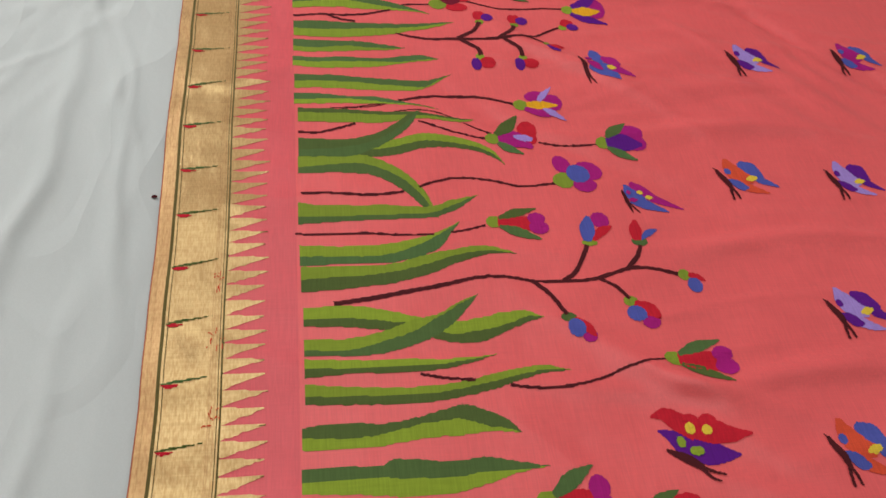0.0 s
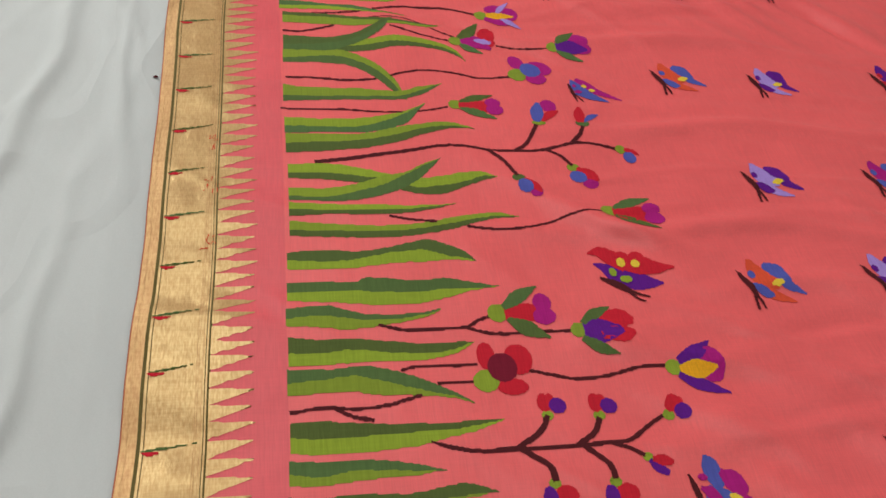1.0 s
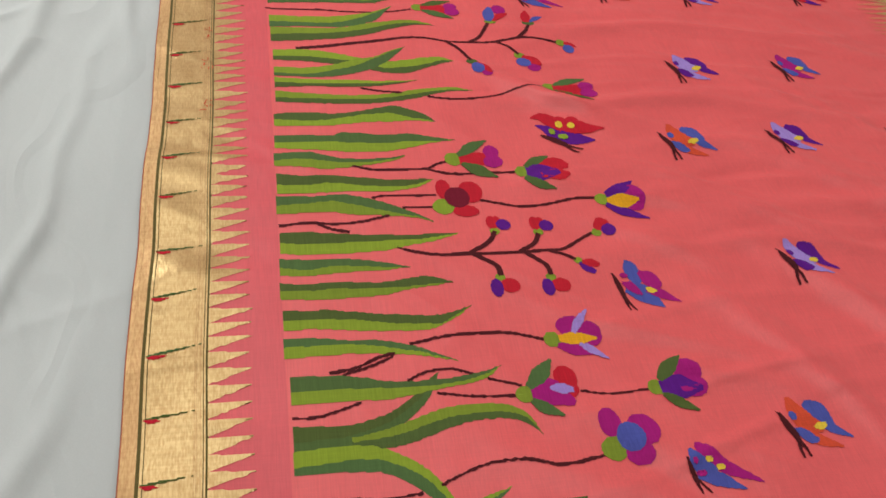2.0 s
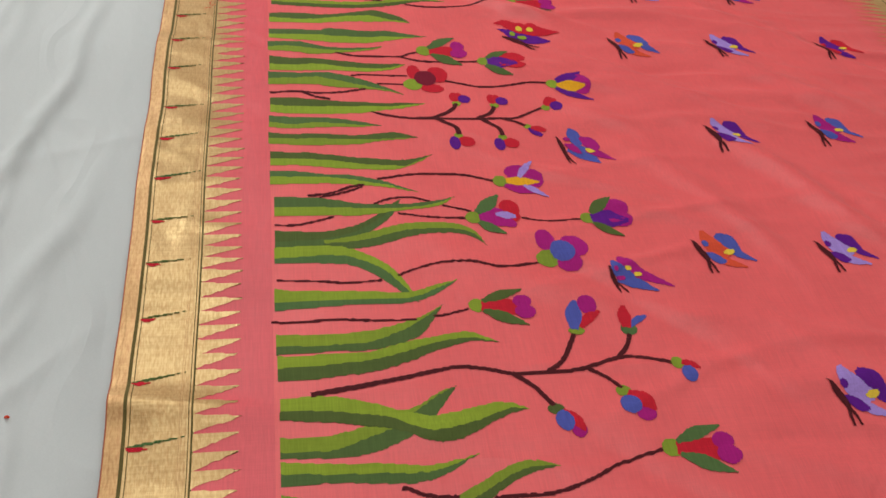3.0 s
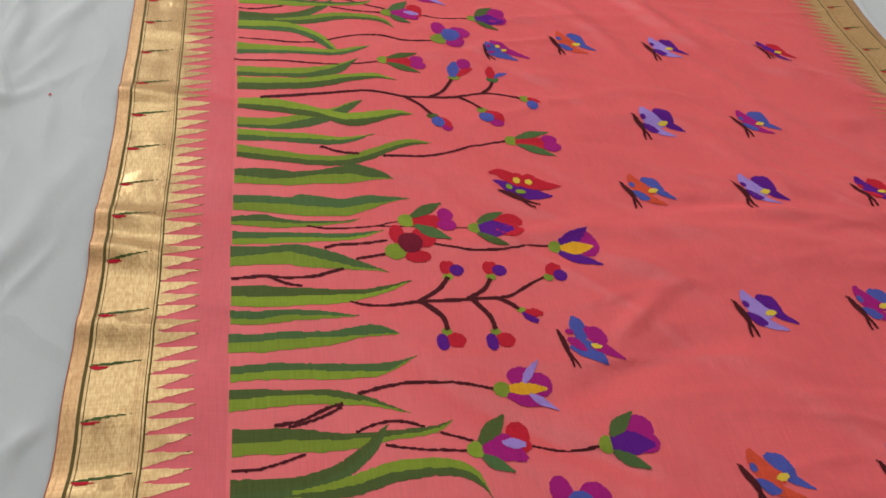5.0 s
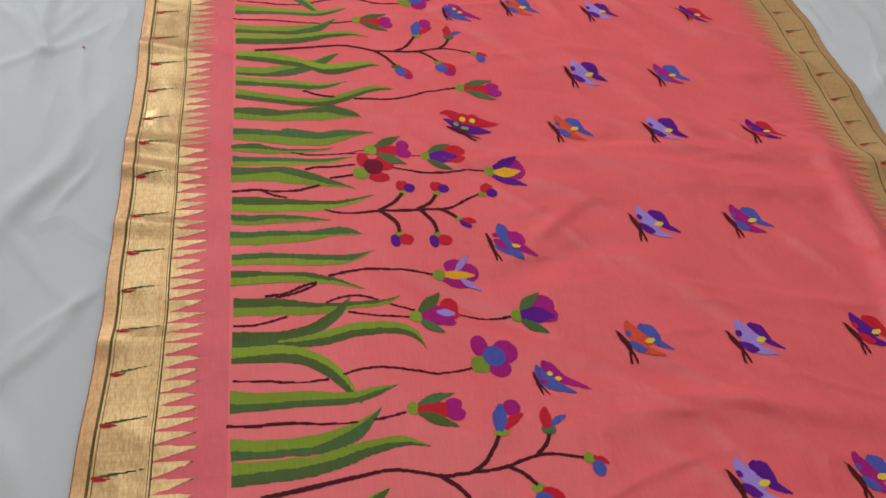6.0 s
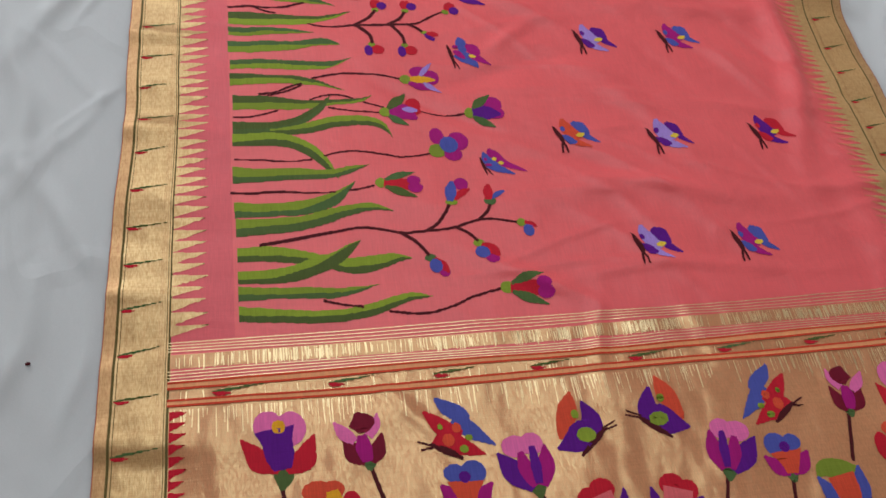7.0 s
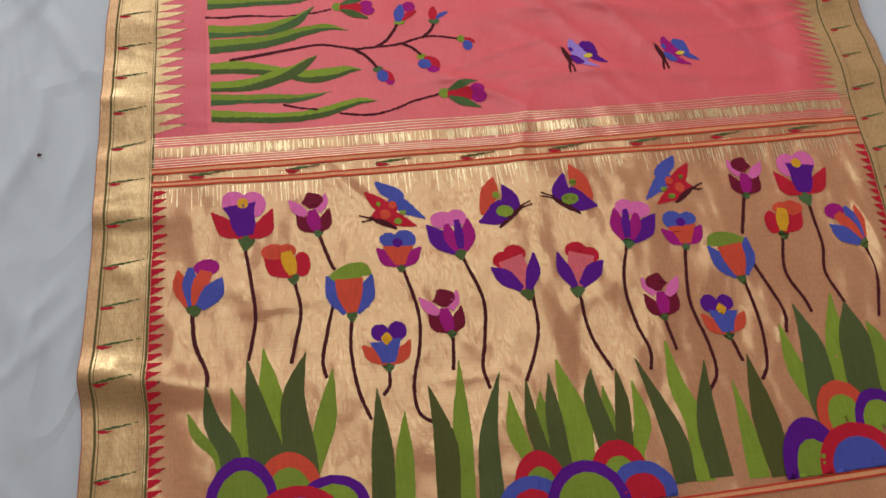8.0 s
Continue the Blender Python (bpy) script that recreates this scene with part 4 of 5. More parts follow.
def spread_butterfly(m):
    m.begin("spread_butterfly", "red and blue butterfly in flight woven into the gold")
    m.band(BLUE, "upper_wing", (-1.55, 4.83, 0.35), (-0.41, 3.66, 1.74), (1.05, 2.65, 1.92), (1.91, 1.87, 1.21))
    m.band(BLUE, "lower_wing", (0.22, 2.18, 2.25), (2.37, 0.42, 1.90), (4.81, -1.36, 0.17))
    m.band(RED, "upper_wing", (-3.17, 3.25, 0.34), (-2.11, 2.19, 1.53), (-0.84, 0.86, 2.22), (0.76, -0.15, 1.72))
    m.band(RED, "lower_wing", (-1.89, 0.42, 2.56), (-0.09, -0.86, 2.57), (1.76, -1.62, 1.55), (3.45, -2.37, 0.17))
    m.band(BARK, "body", (-2.75, -0.64, 0.34), (-0.94, -1.66, 0.85), (0.72, -2.66, 0.34))
    m.band(BARK, "feeler", (-2.62, -0.83, 0.26), (-3.43, -0.50, 0.26), (-4.25, -0.26, 0.17))
    m.band(BARK, "feeler", (-2.48, -1.01, 0.26), (-3.18, -1.13, 0.26), (-3.95, -1.23, 0.17))
    m.blob(ORANGE, "patch", -0.66, -0.38, 0.69, 0.78)
    m.blob(ORANGE, "patch", 0.49, 1.01, 0.54, 0.61)
    m.blob(LEAF, "spot", 0.99, -1.56, 0.54, 0.43)
    m.blob(LEAF, "spot", 1.76, -0.23, 0.46, 0.35)
    m.blob(LEAF, "spot", -1.42, 1.26, 0.31, 0.35)


def perched_butterfly(m):
    m.begin("perched_butterfly", "purple and orange butterfly at rest woven into the gold")
    m.band(ORANGE, "upper_wing", (-0.79, 4.68, 0.32), (-1.55, 2.37, 2.46), (-2.69, -0.40, 1.42), (-3.11, -1.07, 0.23))
    m.band(PURPLE, "lower_wing", (-3.67, -2.17, 0.25), (-1.00, -1.25, 3.22), (1.05, 0.54, 2.86), (0.37, 3.31, 0.34))
    m.band(BARK, "body", (-1.00, -3.26, 0.32), (1.02, -1.59, 0.81), (2.50, -0.38, 0.41))
    m.band(BARK, "feeler", (2.33, -0.46, 0.26), (4.18, 0.02, 0.17))
    m.band(BARK, "feeler", (2.20, -0.27, 0.25), (4.04, 0.57, 0.17))
    m.blob(LEAF, "spot", 0.11, -0.81, 1.19, 0.88)
    m.blob(LEAF, "spot", -0.76, 1.76, 0.48, 0.54)


def pallu_flowers(g):
    """The flower bed of the end piece, mirrored about its middle."""
    stem(g, 0.58, (4.2, -19.68), (4.9, -24.95), (5.3, -29.67), (4.7, -33.39), (4.2, -35.56))
    stem(g, 0.58, (13.8, -18.18), (15.2, -23.04), (15.7, -24.15))
    stem(g, 0.58, (10.3, -24.91), (11.0, -29.44), (10.2, -33.19), (9.4, -36.44))
    stem(g, 0.58, (15.3, -28.29), (13.9, -33.55), (13.3, -36.47), (13.6, -38.69))
    stem(g, 0.58, (-2.2, -28.11), (-1.9, -32.74), (-0.7, -36.51), (-0.6, -38.67))
    stem(g, 0.58, (17.4, -30.59), (16.9, -35.35), (17.4, -40.53), (18.6, -44.42))
    stem(g, 0.58, (21.4, -37.76), (21.3, -40.21), (20.4, -41.56))
    stem(g, 0.58, (24.5, -24.26), (25.9, -30.85), (25.6, -35.45), (24.3, -40.52), (24.5, -44.13), (26.3, -45.72))
    stem(g, 0.58, (32.6, -23.33), (34.6, -30.07), (34.0, -35.51), (33.2, -39.22), (33.7, -42.08))
    stem(g, 0.58, (30.0, -34.12), (29.7, -37.37), (29.4, -39.20))
    stem(g, 0.58, (41.3, -30.10), (41.2, -34.66), (40.0, -38.39), (38.4, -41.61))
    stem(g, 0.58, (47.5, -29.47), (47.9, -36.10), (49.8, -41.28))
    stem(g, 0.58, (55.8, -23.33), (54.0, -29.42), (54.3, -35.13), (55.3, -39.15), (54.8, -41.78))
    stem(g, 0.58, (58.2, -34.51), (58.9, -39.51))
    stem(g, 0.58, (63.8, -24.63), (62.4, -32.67), (63.4, -39.18), (63.4, -43.03), (61.7, -45.49))
    stem(g, 0.58, (66.5, -37.69), (67.4, -41.90))
    stem(g, 0.58, (70.8, -29.95), (71.3, -36.76), (70.6, -42.23), (69.3, -44.55))
    stem(g, 0.58, (74.7, -17.22), (72.5, -23.75))
    stem(g, 0.58, (72.8, -28.00), (75.0, -35.08), (74.5, -38.52))
    stem(g, 0.58, (78.3, -24.57), (77.1, -29.82), (78.6, -34.18), (79.0, -36.03))
    stem(g, 0.58, (83.8, -18.70), (83.8, -26.05), (82.8, -30.33), (84.1, -35.11))
    stem(g, 0.58, (89.9, -26.91), (90.2, -31.00), (88.2, -37.57))
    motif(g, crown_flower, 4.5, -19.1)
    motif(g, lily, 13.9, -18.5)
    motif(g, marigold, 10.3, -25.0)
    motif(g, striped_tulip, -2.0, -28.2)
    motif(g, cup_flower, 17.4, -30.8)
    motif(g, viola, 24.4, -24.5)
    motif(g, parrot_tulip, 32.5, -23.1)
    motif(g, lily, 29.9, -34.3)
    motif(g, pansy, 21.4, -37.9)
    motif(g, chalice, 40.7, -29.8)
    motif(g, chalice, 47.4, -30.0, flip=True)
    motif(g, parrot_tulip, 56.0, -23.5, turn=-8, flip=True)
    motif(g, viola, 63.9, -24.8, flip=True)
    motif(g, lily, 74.9, -17.6, flip=True)
    motif(g, crown_flower, 83.7, -18.8, flip=True)
    motif(g, marigold, 78.6, -24.4, flip=True)
    motif(g, cup_flower, 70.6, -30.4, turn=6, flip=True)
    motif(g, striped_tulip, 90.1, -26.6, turn=14, flip=True)
    motif(g, lily, 58.3, -34.7, turn=5, flip=True)
    motif(g, pansy, 66.5, -38.1, flip=True)
    motif(g, spread_butterfly, 23.7, -16.2)
    motif(g, perched_butterfly, 39.4, -16.6)
    motif(g, perched_butterfly, 49.1, -15.5, flip=True)
    motif(g, spread_butterfly, 64.6, -15.4, turn=6, flip=True)
    blade(g, LEAF, (0.28, -47.10, 0.87), (-1.83, -44.20, 1.26), (-2.73, -41.44, 0.13))
    blade(g, LEAF, (3.22, -46.63, 2.59), (2.67, -42.50, 1.84), (2.10, -38.94, 0.13))
    blade(g, BLADE, (1.59, -46.59, 2.53), (-0.11, -42.89, 1.93), (-0.78, -38.50, 0.13))
    blade(g, LEAF, (7.14, -47.07, 4.20), (6.78, -40.14, 2.96), (6.07, -34.12, 0.14))
    blade(g, BLADE, (6.15, -47.29, 4.26), (4.82, -42.04, 2.78), (4.03, -35.39, 0.14))
    blade(g, BLADE, (9.78, -47.36, 3.96), (9.47, -40.77, 2.87), (11.25, -35.01, 0.14))
    blade(g, LEAF, (11.30, -50.51, 1.59), (12.94, -43.95, 2.59), (14.44, -37.47, 0.14))
    blade(g, LEAF, (21.59, -54.62, 2.64), (22.21, -49.07, 2.17), (22.72, -43.80, 0.14))
    blade(g, BLADE, (19.17, -54.34, 2.90), (19.62, -47.76, 2.57), (19.62, -40.62, 0.14))
    blade(g, LEAF, (28.80, -55.45, 2.41), (29.47, -46.77, 2.36), (30.25, -38.02, 0.14))
    blade(g, BLADE, (26.74, -55.21, 2.80), (27.18, -48.25, 2.89), (26.00, -40.91, 0.14))
    blade(g, BLADE, (31.86, -55.80, 3.24), (32.41, -47.78, 2.36), (35.10, -40.16, 0.14))
    blade(g, LEAF, (37.52, -52.12, 1.41), (35.94, -47.82, 2.28), (36.00, -42.68, 0.14))
    blade(g, LEAF, (39.55, -50.64, 2.83), (39.60, -46.09, 2.01), (39.85, -43.08, 0.15))
    blade(g, BLADE, (38.93, -50.92, 1.99), (38.20, -46.65, 1.72), (38.28, -41.22, 0.15))
    blade(g, LEAF, (43.24, -51.74, 4.55), (43.36, -46.49, 3.94), (42.65, -39.12, 0.15))
    blade(g, BLADE, (40.87, -51.13, 2.40), (41.22, -45.90, 2.02), (41.37, -40.79, 0.15))
    blade(g, LEAF, (47.59, -51.53, 2.16), (47.78, -47.32, 2.05), (48.01, -43.19, 0.15))
    blade(g, BLADE, (47.24, -50.80, 2.78), (46.37, -44.63, 2.23), (46.94, -40.83, 0.15))
    blade(g, LEAF, (50.68, -52.22, 1.69), (52.08, -48.14, 2.20), (51.90, -42.84, 0.15))
    blade(g, BLADE, (49.15, -51.00, 2.29), (50.12, -45.76, 1.92), (50.17, -41.16, 0.15))
    blade(g, LEAF, (58.23, -56.29, 2.63), (58.65, -49.20, 2.73), (57.90, -43.98, 2.18), (57.55, -38.05, 0.16))
    blade(g, BLADE, (55.85, -56.22, 2.77), (55.63, -49.95, 2.88), (52.99, -40.08, 0.16))
    blade(g, BLADE, (60.48, -56.07, 3.10), (60.72, -49.06, 3.01), (62.09, -41.22, 0.15))
    blade(g, LEAF, (65.24, -56.67, 2.85), (65.23, -51.70, 2.30), (65.20, -44.21, 0.16))
    blade(g, BLADE, (68.41, -56.76, 3.34), (68.29, -49.14, 3.45), (68.12, -40.89, 0.16))
    blade(g, LEAF, (75.47, -49.17, 1.64), (74.49, -43.55, 2.50), (73.78, -37.24, 0.17))
    blade(g, LEAF, (80.29, -47.05, 5.65), (81.13, -40.53, 3.30), (82.40, -33.52, 0.17))
    blade(g, BLADE, (76.83, -47.45, 4.33), (77.42, -40.72, 3.19), (76.56, -34.65, 0.18))
    blade(g, LEAF, (86.18, -44.58, 4.20), (86.49, -40.65, 2.25), (86.13, -38.02, 0.18))
    blade(g, BLADE, (82.71, -46.54, 4.54), (83.77, -39.98, 4.38), (84.00, -34.93, 0.17))
    hill(g, ORANGE, LEAF, 8.3, -52.6, 4.0, 6.0, 0.66)
    hill(g, PURPLE, LEAF, 13.3, -54.0, 4.3, 3.9, 0.70)
    hill(g, PURPLE, LEAF, 3.0, -53.4, 4.2, 6.8, 0.74)
    hill(g, RED, BLUE, 9.0, -55.4, 5.3, 4.6, 0.66)
    hill(g, RED, LEAF, 38.0, -55.5, 3.4, 5.7, 0.62)
    hill(g, RED, LEAF, 47.9, -55.1, 3.8, 5.5, 0.60)
    hill(g, BLUE, RED, 36.6, -57.3, 4.2, 4.5, 0.62)
    hill(g, BLUE, RED, 50.3, -56.9, 4.2, 4.4, 0.62)
    hill(g, PURPLE, LEAF, 43.4, -57.8, 5.2, 6.3, 0.74)
    hill(g, ORANGE, LEAF, 78.8, -50.6, 3.7, 5.5, 0.62)
    hill(g, PURPLE, LEAF, 83.4, -51.9, 3.5, 5.2, 0.68)
    hill(g, PURPLE, LEAF, 73.0, -57.3, 4.4, 8.2, 0.62)
    hill(g, RED, BLUE, 79.0, -57.1, 5.7, 6.5, 0.70)


# ---- room ----
def box(name, x0, x1, y0, y1, z0, z1, material, label, category):
    v = [(x, y, z) for x in (x0, x1) for y in (y0, y1) for z in (z0, z1)]
    f = [(0, 1, 3, 2), (4, 6, 7, 5), (0, 4, 5, 1), (2, 3, 7, 6), (0, 2, 6, 4), (1, 5, 7, 3)]
    return tagged(mesh_object(name, v, f, material, None, label, False), "", category, "", "structure")


box("floor", -2.6, 3.4, -3.2, 5.2, -0.12, -0.022, FLOOR, "plain grey floor under the white sheet", "floor")
box("ceiling", -2.6, 3.4, -3.2, 5.2, 2.70, 2.80, WALL, "plain white painted ceiling", "ceiling")
box("wall_west", -2.7, -2.6, -3.2, 5.2, -0.12, 2.80, WALL, "plain white painted wall", "wall")
box("wall_east", 3.4, 3.5, -3.2, 5.2, -0.12, 2.80, WALL, "plain white painted wall", "wall")
box("wall_south", -2.7, 3.5, -3.3, -3.2, -0.12, 2.80, WALL, "plain white painted wall", "wall")
box("wall_north", -2.7, 3.5, 5.2, 5.3, -0.12, 2.80, WALL, "plain white painted wall", "wall")

# ---- white sheet under the saree ----
FOLDS = [
    (-0.27, 1.70, 84, 0.30, 0.012, 0.010), (-0.25, 1.25, 80, 0.25, 0.010, 0.009), (-0.22, 1.02, 70, 0.12, 0.014, 0.008),
    (-0.28, 0.95, 95, 0.22, 0.014, 0.012), (-0.24, 0.55, 65, 0.14, 0.016, 0.012), (-0.27, 0.30, 100, 0.20, 0.016, 0.014),
    (-0.21, 0.15, 120, 0.10, 0.014, 0.010), (-0.26, -0.05, 75, 0.16, 0.016, 0.010), (-0.23, -0.35, 100, 0.18, 0.016, 0.010),
    (1.16, 0.55, 60, 0.20, 0.02, 0.012), (1.12, 0.20, 100, 0.14, 0.016, 0.010), (1.20, 0.85, 30, 0.15, 0.02, 0.010),
]


for _ in range(120):
    side = random.random() < 0.72
    FOLDS.append((random.uniform(-0.42, -0.16) if side else random.uniform(1.08, 1.4), random.uniform(-0.6, 2.1), random.gauss(88, 30), random.uniform(0.03, 0.15),
                  random.uniform(0.005, 0.012), random.uniform(0.001, 0.005)))


def sheet_height(x, y):
    z = 0.002 * np.sin(6 * x + 2 * y) * np.sin(4 * y - 3 * x)
    for cx, cy, turn, long, wide, high in FOLDS:
        c, s = math.cos(radians(turn)), math.sin(radians(turn))
        u, v = (x - cx) * c + (y - cy) * s, (y - cy) * c - (x - cx) * s
        v = v + 0.010 * np.sin(11 * u + cx * 20) + 0.004 * np.sin(37 * u)
        z = z + high * np.exp(-(u / long) ** 2 - (v / wide) ** 2)
    under = np.clip((x + 0.17) / 0.05, 0, 1) * np.clip((1.09 - x) / 0.05, 0, 1)
    return 0.75 * z * (1 - under) - 0.006 - 0.004 * under


xs = np.concatenate([np.linspace(-2.0, -0.5, 26)[:-1], np.linspace(-0.5, -0.12, 100), np.linspace(-0.1, 1.0, 40), np.linspace(1.02, 1.5, 90), np.linspace(1.52, 2.8, 22)])
ys = np.concatenate([np.linspace(-2.0, -0.95, 18)[:-1], np.linspace(-0.95, 2.3, 560), np.linspace(2.33, 3.6, 22)])
gx, gy = np.meshgrid(xs, ys, indexing="ij")
flat = np.stack([gx.ravel(), gy.ravel(), sheet_height(gx.ravel(), gy.ravel())], 1)
sheet = mesh_object("bed_sheet", flat, grid_faces(len(xs), len(ys)), SHEET)
tagged(sheet, "creased white cotton sheet spread out under the saree", "sheet")

# ---- saree ----
saree = tagged(new("saree"), "salmon silk saree with gold borders spread on a white sheet", "saree")
TOP, END = 2.55, -0.90
body = strip("field", -0.068, 0.955, -0.020, TOP, SALMON, saree, "salmon pink silk field", skew=True)
for name, x0, x1, material, label in (
    ("red_edge", -0.138, -0.1368, EDGE, "thin red edge thread"), ("selvedge", -0.1368, -0.1245, SELVEDGE, "copper coloured selvedge"), ("border_line", -0.1245, -0.1215, OLIVE, "dark olive woven line"),
    ("gold_border", -0.1215, -0.0705, GOLD, "gold zari border"), ("border_line", -0.0705, -0.068, OLIVE, "dark olive woven line"),
    ("border_line", 0.970, 0.9725, OLIVE, "dark olive woven line"), ("gold_border", 0.9725, 1.0285, GOLD, "gold zari border"),
    ("border_line", 1.0285, 1.031, OLIVE, "dark olive woven line"), ("selvedge", 1.031, 1.0455, SELVEDGE, "copper coloured selvedge"), ("red_edge", 1.0455, 1.0468, EDGE, "thin red edge thread"),
):
    strip(name, x0, x1, END, TOP, material, saree, label, step=0.004)
strip("gold_edge", 0.955, 0.970, -0.012, TOP, GOLD, saree, step=0.004)
strip("pallu_edge", 0.955, 0.970, END, -0.012, COPPER_GOLD, saree, step=0.004)
pallu = strip("pallu", -0.068, 0.955, END, -0.020, COPPER_GOLD, saree, "gold zari end piece of the saree", skew=True)

strip("border_ground", -0.068, -0.0025, -0.019, TOP, BORDER_ROSE, saree, "deeper rose silk between the border and the leaves", lift=0.00012)
ground = Ground(saree)
for x in (-0.1192, -0.0727):
    strip("fine_line", x, x + 0.0007, END, TOP, OLIVE, saree, "thin dark line in the gold border", lift=0.0004, step=0.004)
for x in (-0.1330, -0.0800, -0.0782, -0.0752, 0.9800, 0.9822):
    strip("fine_line", x, x + 0.0006, END, TOP, SELVEDGE, saree, "thin copper line in the gold border", lift=0.0004, step=0.004)


def tooth(g, x, y, tip, high, material, tilt, lift=0.0005):
    m = Motif(g, "tooth", x, y, lift=lift)
    v, n, rows = [], 11, 5
    for k in range(n):
        s = k / (n - 1)
        top, low = high * 0.46 * (1 - 0.22 * s), high * (-0.5 + 0.80 * s)
        ragged = random.uniform(-0.03, 0.03) * high if 0 < k < n - 1 else 0
        v += [(tip * s, top + (low + ragged - top) * r / (rows - 1) + tilt * s) for r in range(rows)]
    m.add(material, "tooth", v, grid_faces(n, rows))


y = -0.6
while y < 215:
    high = 1.62 + random.uniform(-0.15, 0.15)
    tooth(ground, -6.85, y, 3.7 + random.uniform(-0.2, 0.25), high, GOLD, random.uniform(-0.05, 0.1))
    y += high
y = -0.6
while y < 215:
    high = 1.15 + random.uniform(-0.1, 0.1)
    tooth(ground, 95.6, y, -4.2 + random.uniform(-0.5, 0.5), high, FADED, random.uniform(-0.1, 0.1))
    tooth(ground, 95.6, y, -2.3 + random.uniform(-0.4, 0.4), high, GOLD, random.uniform(-0.1, 0.1), 0.0006)
    y += high


def bud_mark(m):
    m.begin("bud_mark", "red bud with a thin green tail woven into the silk")
    m.band(RED, "bud", (-0.1, 0.02, 0.1), (0.5, -0.1, 0.42), (1.5, -0.02, 0.05))
    m.band(MOSS, "tail", (-0.1, 0.1, 0.1), (1.2, 0.32, 0.26), (2.6, 0.55, 0.16), (4.2, 0.85, 0.04))


MARKS = (-54.0, -48.4, -42.5, -37.1, -32.1, -26.9, -21.4, -15.4, -9.0, -3.4, 2.2, 8.4, 13.8, 19.4, 25.5, 31.0, 36.5, 42.5, 48.2, 55.1, 61.0, 66.8, 72.8, 78.8, 85.1, 92.2,
         98.6, 104.7, 111.0, 117.4, 123.6, 130.8, 136.7, 142.7, 148.8, 155.2, 161.7, 168.0, 174.5, 180.9, 187.3, 193.9, 201.2, 207.6)
for y in MARKS:
    motif(ground, bud_mark, -11.95, y, turn=random.uniform(-3, 3), size=random.uniform(0.92, 1.08))
    motif(ground, bud_mark, 98.0, y - 2.6, turn=random.uniform(-3, 3), size=random.uniform(0.92, 1.08))

# pulled red threads on the gold
for y in (160.2, 153.2, 145.7):
    m = Motif(ground, "pulled_thread", 0, 0, label="short pulled red-brown threads on the gold border")
    for _ in range(7):
        x0, y0, turn = -7.4 + random.uniform(-0.7, 0.5), y + random.uniform(-1.1, 1.1), random.uniform(0, math.tau)
        dx, dy = 0.32 * math.cos(turn), 0.32 * math.sin(turn)
        m.band(VERMILION, "thread_end", (x0, y0, 0.06), (x0 + dx, y0 + dy + 0.12, 0.09), (x0 + 1.5 * dx, y0 + 2 * dy, 0.04))

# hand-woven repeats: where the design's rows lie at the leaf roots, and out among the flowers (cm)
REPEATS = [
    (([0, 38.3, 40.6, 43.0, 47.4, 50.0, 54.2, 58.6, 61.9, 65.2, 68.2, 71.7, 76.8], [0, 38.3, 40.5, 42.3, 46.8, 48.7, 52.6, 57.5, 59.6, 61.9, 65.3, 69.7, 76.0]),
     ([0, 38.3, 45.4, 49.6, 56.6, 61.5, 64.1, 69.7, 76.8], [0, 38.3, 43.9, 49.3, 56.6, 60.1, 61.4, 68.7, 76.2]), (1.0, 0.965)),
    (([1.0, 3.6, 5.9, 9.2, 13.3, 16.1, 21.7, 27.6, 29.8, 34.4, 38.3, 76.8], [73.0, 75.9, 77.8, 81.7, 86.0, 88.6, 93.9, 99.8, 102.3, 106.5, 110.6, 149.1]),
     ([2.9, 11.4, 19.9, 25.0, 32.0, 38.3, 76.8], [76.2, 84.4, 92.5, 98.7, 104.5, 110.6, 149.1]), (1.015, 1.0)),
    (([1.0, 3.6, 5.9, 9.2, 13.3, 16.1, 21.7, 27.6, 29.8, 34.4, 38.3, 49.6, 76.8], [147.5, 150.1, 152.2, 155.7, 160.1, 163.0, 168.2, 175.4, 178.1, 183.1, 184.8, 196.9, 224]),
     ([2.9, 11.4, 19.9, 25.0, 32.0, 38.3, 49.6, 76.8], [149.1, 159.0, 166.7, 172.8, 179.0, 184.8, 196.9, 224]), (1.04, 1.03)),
]
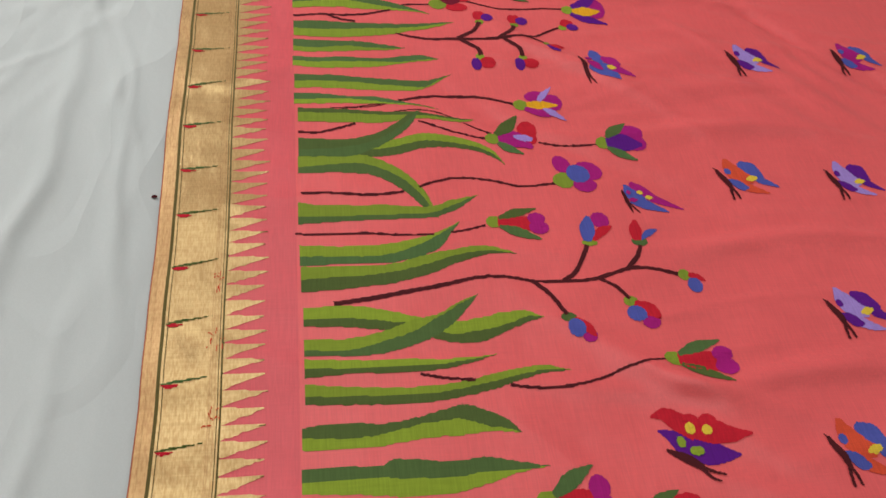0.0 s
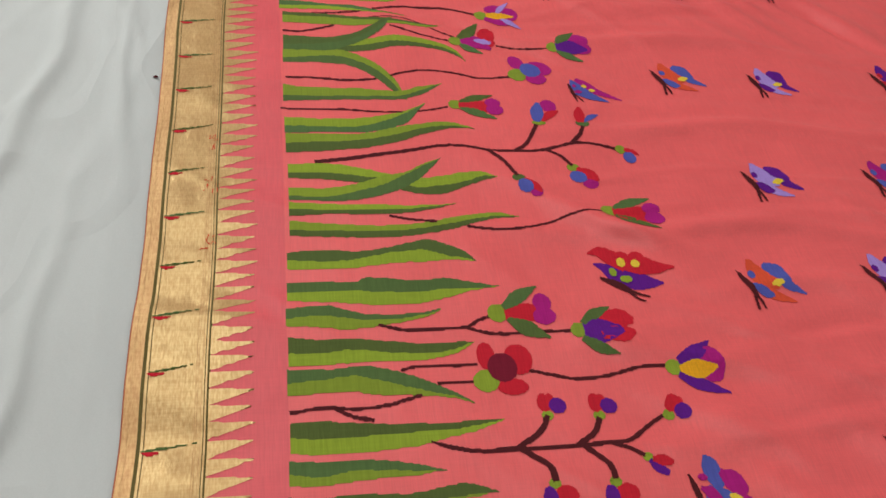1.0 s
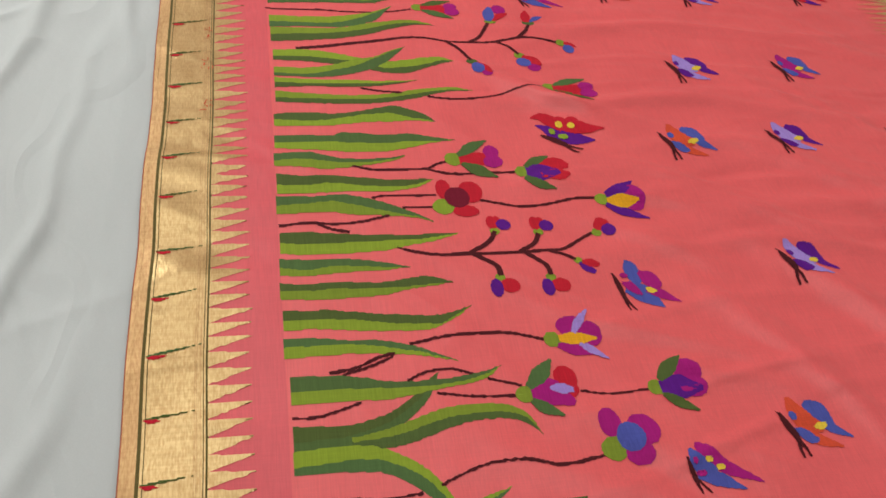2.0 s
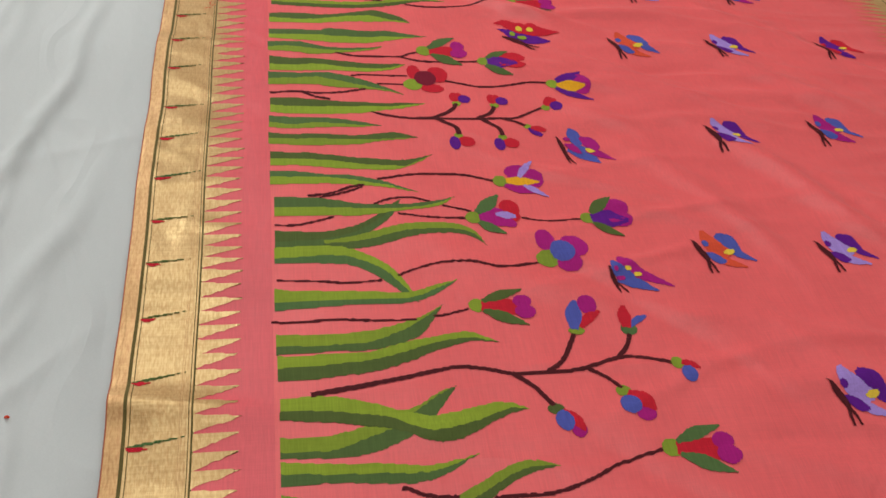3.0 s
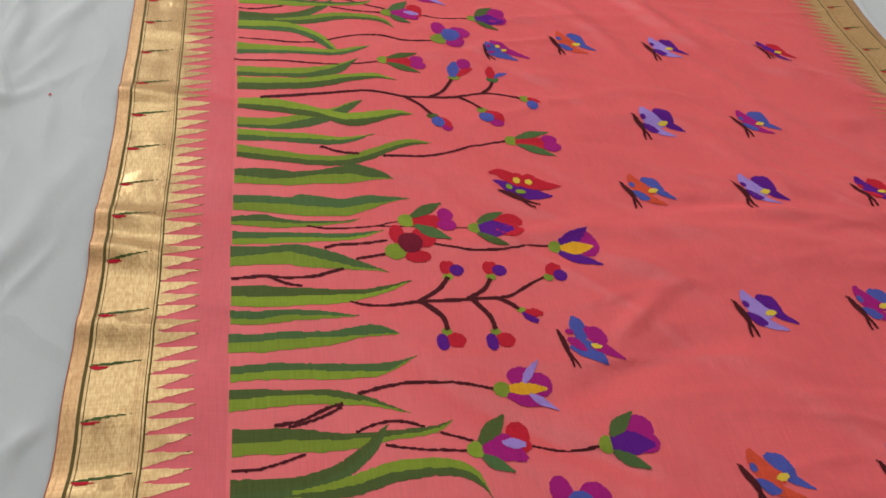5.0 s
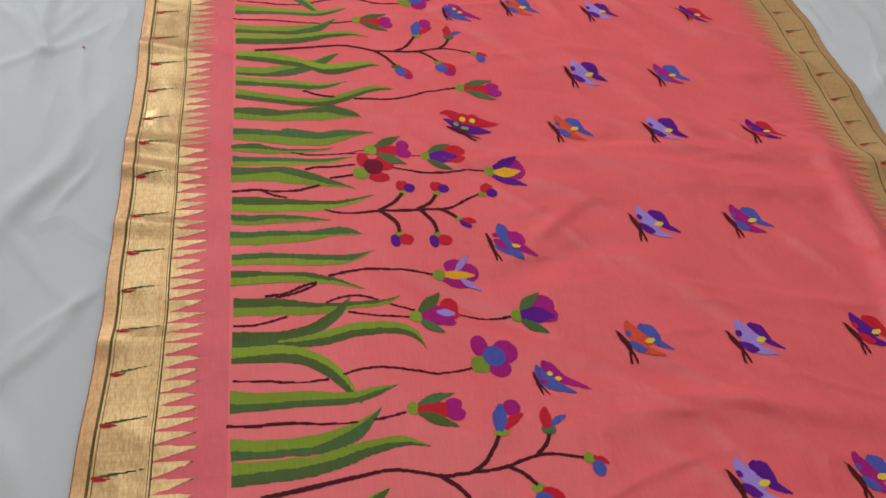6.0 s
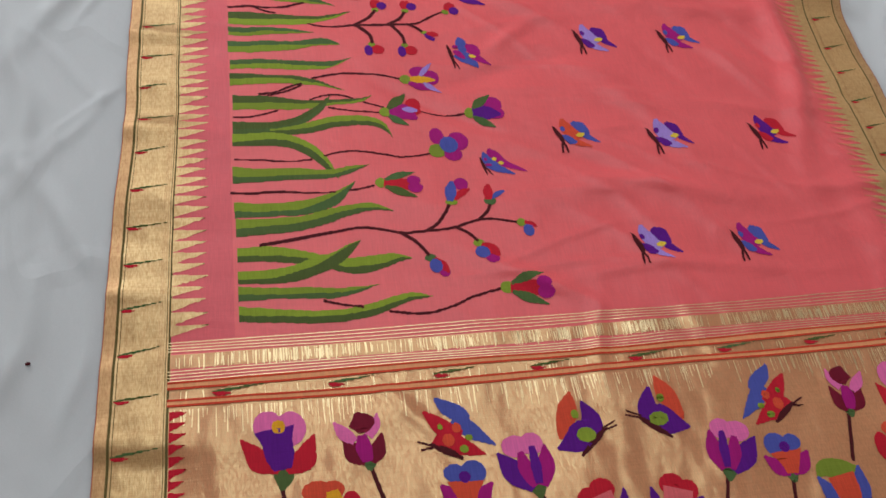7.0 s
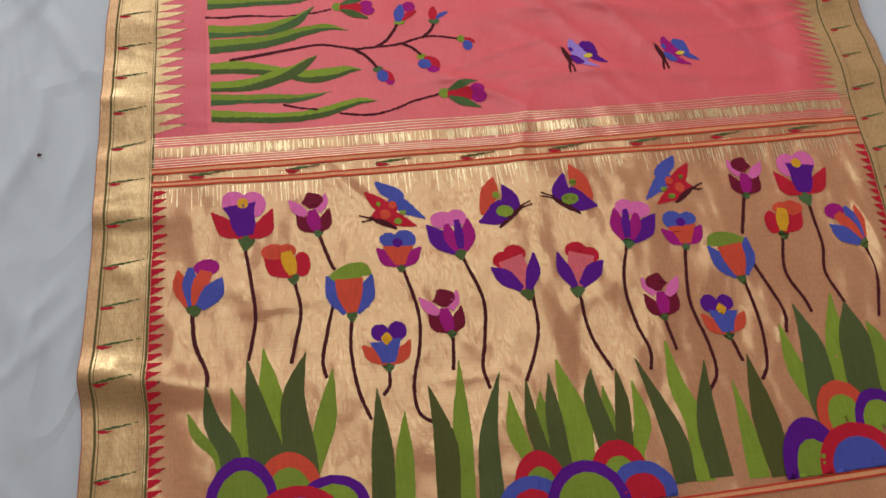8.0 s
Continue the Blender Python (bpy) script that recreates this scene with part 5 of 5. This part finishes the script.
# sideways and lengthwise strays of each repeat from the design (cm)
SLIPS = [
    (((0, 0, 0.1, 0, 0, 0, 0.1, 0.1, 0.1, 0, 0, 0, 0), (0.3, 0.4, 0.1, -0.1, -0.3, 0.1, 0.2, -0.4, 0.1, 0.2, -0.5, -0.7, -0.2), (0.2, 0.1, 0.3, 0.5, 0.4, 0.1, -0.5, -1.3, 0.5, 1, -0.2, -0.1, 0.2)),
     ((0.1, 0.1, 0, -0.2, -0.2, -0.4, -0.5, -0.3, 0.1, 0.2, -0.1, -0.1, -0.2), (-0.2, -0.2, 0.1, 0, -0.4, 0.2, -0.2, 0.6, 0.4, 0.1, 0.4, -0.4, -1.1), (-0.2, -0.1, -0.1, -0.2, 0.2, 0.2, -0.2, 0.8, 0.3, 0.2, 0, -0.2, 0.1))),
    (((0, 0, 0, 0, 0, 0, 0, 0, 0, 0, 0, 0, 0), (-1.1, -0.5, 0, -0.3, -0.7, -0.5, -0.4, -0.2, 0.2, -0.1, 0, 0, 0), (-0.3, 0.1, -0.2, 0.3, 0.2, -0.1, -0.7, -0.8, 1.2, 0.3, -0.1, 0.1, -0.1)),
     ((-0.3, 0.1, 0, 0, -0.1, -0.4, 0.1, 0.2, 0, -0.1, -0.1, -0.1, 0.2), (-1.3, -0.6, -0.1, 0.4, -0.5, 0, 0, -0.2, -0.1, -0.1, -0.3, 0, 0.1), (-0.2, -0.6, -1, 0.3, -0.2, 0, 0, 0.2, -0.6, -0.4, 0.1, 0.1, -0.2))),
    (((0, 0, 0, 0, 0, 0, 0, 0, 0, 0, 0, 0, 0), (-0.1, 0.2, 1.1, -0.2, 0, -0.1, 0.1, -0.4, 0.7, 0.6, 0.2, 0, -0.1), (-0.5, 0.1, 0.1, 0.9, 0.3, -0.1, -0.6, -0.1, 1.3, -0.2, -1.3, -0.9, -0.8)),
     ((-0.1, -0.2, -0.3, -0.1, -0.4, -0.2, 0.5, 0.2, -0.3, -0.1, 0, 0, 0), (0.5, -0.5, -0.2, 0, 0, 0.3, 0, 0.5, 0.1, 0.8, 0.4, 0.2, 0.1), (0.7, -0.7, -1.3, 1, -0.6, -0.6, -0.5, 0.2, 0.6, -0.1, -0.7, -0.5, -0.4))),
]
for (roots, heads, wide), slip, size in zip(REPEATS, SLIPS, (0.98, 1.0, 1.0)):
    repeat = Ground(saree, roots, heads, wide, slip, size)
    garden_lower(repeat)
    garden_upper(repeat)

# butterflies strewn over the field, in alternating rows of two and three
PAIR, TRIO = ((LILAC, PURPLE), (MAGENTA, BLUE)), ((ORANGE, BLUE), (LILAC, PURPLE), (PURPLE, RED))
ROWS = (
    (PAIR, (53.6, 8.2), (68.5, 8.0)), (TRIO, (46.6, 27.4), (61.3, 26.8), (78.6, 27.6)), (PAIR, (54.3, 47.0), (69.0, 47.4)),
    (TRIO, (47.2, 66.5), (62.5, 66.6), (79.6, 66.5)), (PAIR, (53.1, 80.0), (68.4, 80.8)), (TRIO, (46.1, 99.2), (61.1, 98.8), (79.9, 99.4)),
    (PAIR, (55.1, 119.0), (70.3, 120.3)), (TRIO, (47.9, 138.9), (63.1, 139.4), (81.2, 140.0)), (PAIR, (54.2, 153.8), (70.6, 154.4)),
    (TRIO, (48.4, 172.6), (62.1, 172.3), (81.2, 173.4)), (PAIR, (56.9, 193.8), (72.3, 194.6)), (TRIO, (48.3, 213), (64.0, 213), (81.6, 213)),
)
for colors, *places in ROWS:
    for (x, y), pair in zip(places, colors):
        motif(ground, small_butterfly, x, y, turn=random.uniform(-3, 3), size=random.uniform(0.95, 1.03), colors=pair)

# ---- end piece: fringe of gold threads, red bars, flower bed ----
pallu_flowers(ground)
fringe = strip("fringe_band", -0.067, 0.954, -0.0705, -0.0195, SALMON, saree, "salmon band crossed by gold threads", lift=0.0002, skew=True)
strip("gold_band", -0.067, 0.954, -0.054, -0.0362, COPPER_GOLD, saree, "gold band between salmon bands", lift=0.0004, skew=True)


def thread_and_shine_field(name, count, spans, material, parent, label, lift):
    """Loose gold threads and painted pucker shine, lying side by side, as one mesh."""
    verts, faces = [], []
    for _ in range(count):
        x = random.uniform(-6.5, 95.2)
        if noise.noise((x * 0.09, 3.1, 0)) + random.uniform(-0.25, 0.55) < 0:
            continue
        y0, y1 = random.choice(spans)
        w, lean = random.uniform(0.04, 0.13), random.uniform(-0.1, 0.1)
        y1 = y1 + random.uniform(-0.5, 0.3)
        base = len(verts)
        n = 5
        for k in range(n):
            s = k / (n - 1)
            y = y0 + (y1 - y0) * s + slant(x)
            verts += [(x - w / 2 + lean * s, y), (x + w / 2 + lean * s, y)]
        faces += [(base + 2 * k, base + 2 * k + 1, base + 2 * k + 3, base + 2 * k + 2) for k in range(n - 1)]
    ob = mesh_object(name, onto(np.array(verts) / 100, lift), faces, material, parent, label)
    return tagged(ob, kind="stuff")


thread_and_shine_field("gold_threads", 900, [(-3.75, -5.2), (-3.7, -5.0), (-4.1, -5.2)], ZARI_THREAD, fringe, "bright gold threads and painted pucker shine", 0.0006)
# bright strips by the bars stand in for light caught on puckered pleats
thread_and_shine_field("gold_threads", 500, [(-10.4, -12.2), (-10.4, -13.4), (-10.4, -11.4), (-8.2, -9.2)], ZARI_THREAD, pallu, "bright gold threads and painted pucker shine", 0.00025)


def cross_bar(y, width, material, name, label=""):
    m = Motif(ground, name, 0, 0, lift=0.0011 if material is VERMILION else 0.0008, label=label)
    m.snapped = False
    m.band(material, name, *[(x, y + slant(x) + 0.12 * math.sin(x * 0.11 + y), width) for x in range(-7, 98, 4)])


for y in (-2.00, -2.42, -2.85, -3.28, -5.72, -6.08, -6.44, -6.80):
    cross_bar(y, 0.10, ZARI_THREAD, "weft_line", "thin gold weft line")
for y in (-7.35, -9.65, -58.8, -62.8):
    cross_bar(y, 0.95, PEACH, "peach_bar", "peach and gold woven bar")
    for side in (-0.36, 0.36):
        cross_bar(y + side, 0.25, VERMILION, "red_bar", "red woven bar")
for k in range(8):
    x = -2.6 + 12.5 * k + random.uniform(-0.3, 0.3)
    motif(ground, bud_mark, x, -8.65 + slant(x), lift=0.0012, size=1.25, turn=-4)
y = -11.2
while y > -57:
    tooth(ground, -6.75, y, 1.6 + random.uniform(-0.15, 0.15), 1.25, RED, 0.0)
    tooth(ground, 96.8, y, -1.9 + random.uniform(-0.15, 0.15), 1.25, RED, 0.0)
    y -= 1.27

# small specks lying on the sheet
for x, y, size, material in ((-0.214, 0.826, 0.0022, VERMILION), (-0.226, -0.035, 0.003, BARK), (-0.145, 1.713, 0.003, BARK)):
    v, f = blob_mesh(0, 0, 1, 0.7)
    speck = mesh_object("lint_speck", [(x + a * size, y + b * size, float(sheet_height(np.array(x), np.array(y))) + 0.0015 * (1 - a * a - b * b) + 0.001) for a, b in v], f, material)
    tagged(speck, "tiny dark speck of lint on the white sheet", "lint", "specks on the sheet")
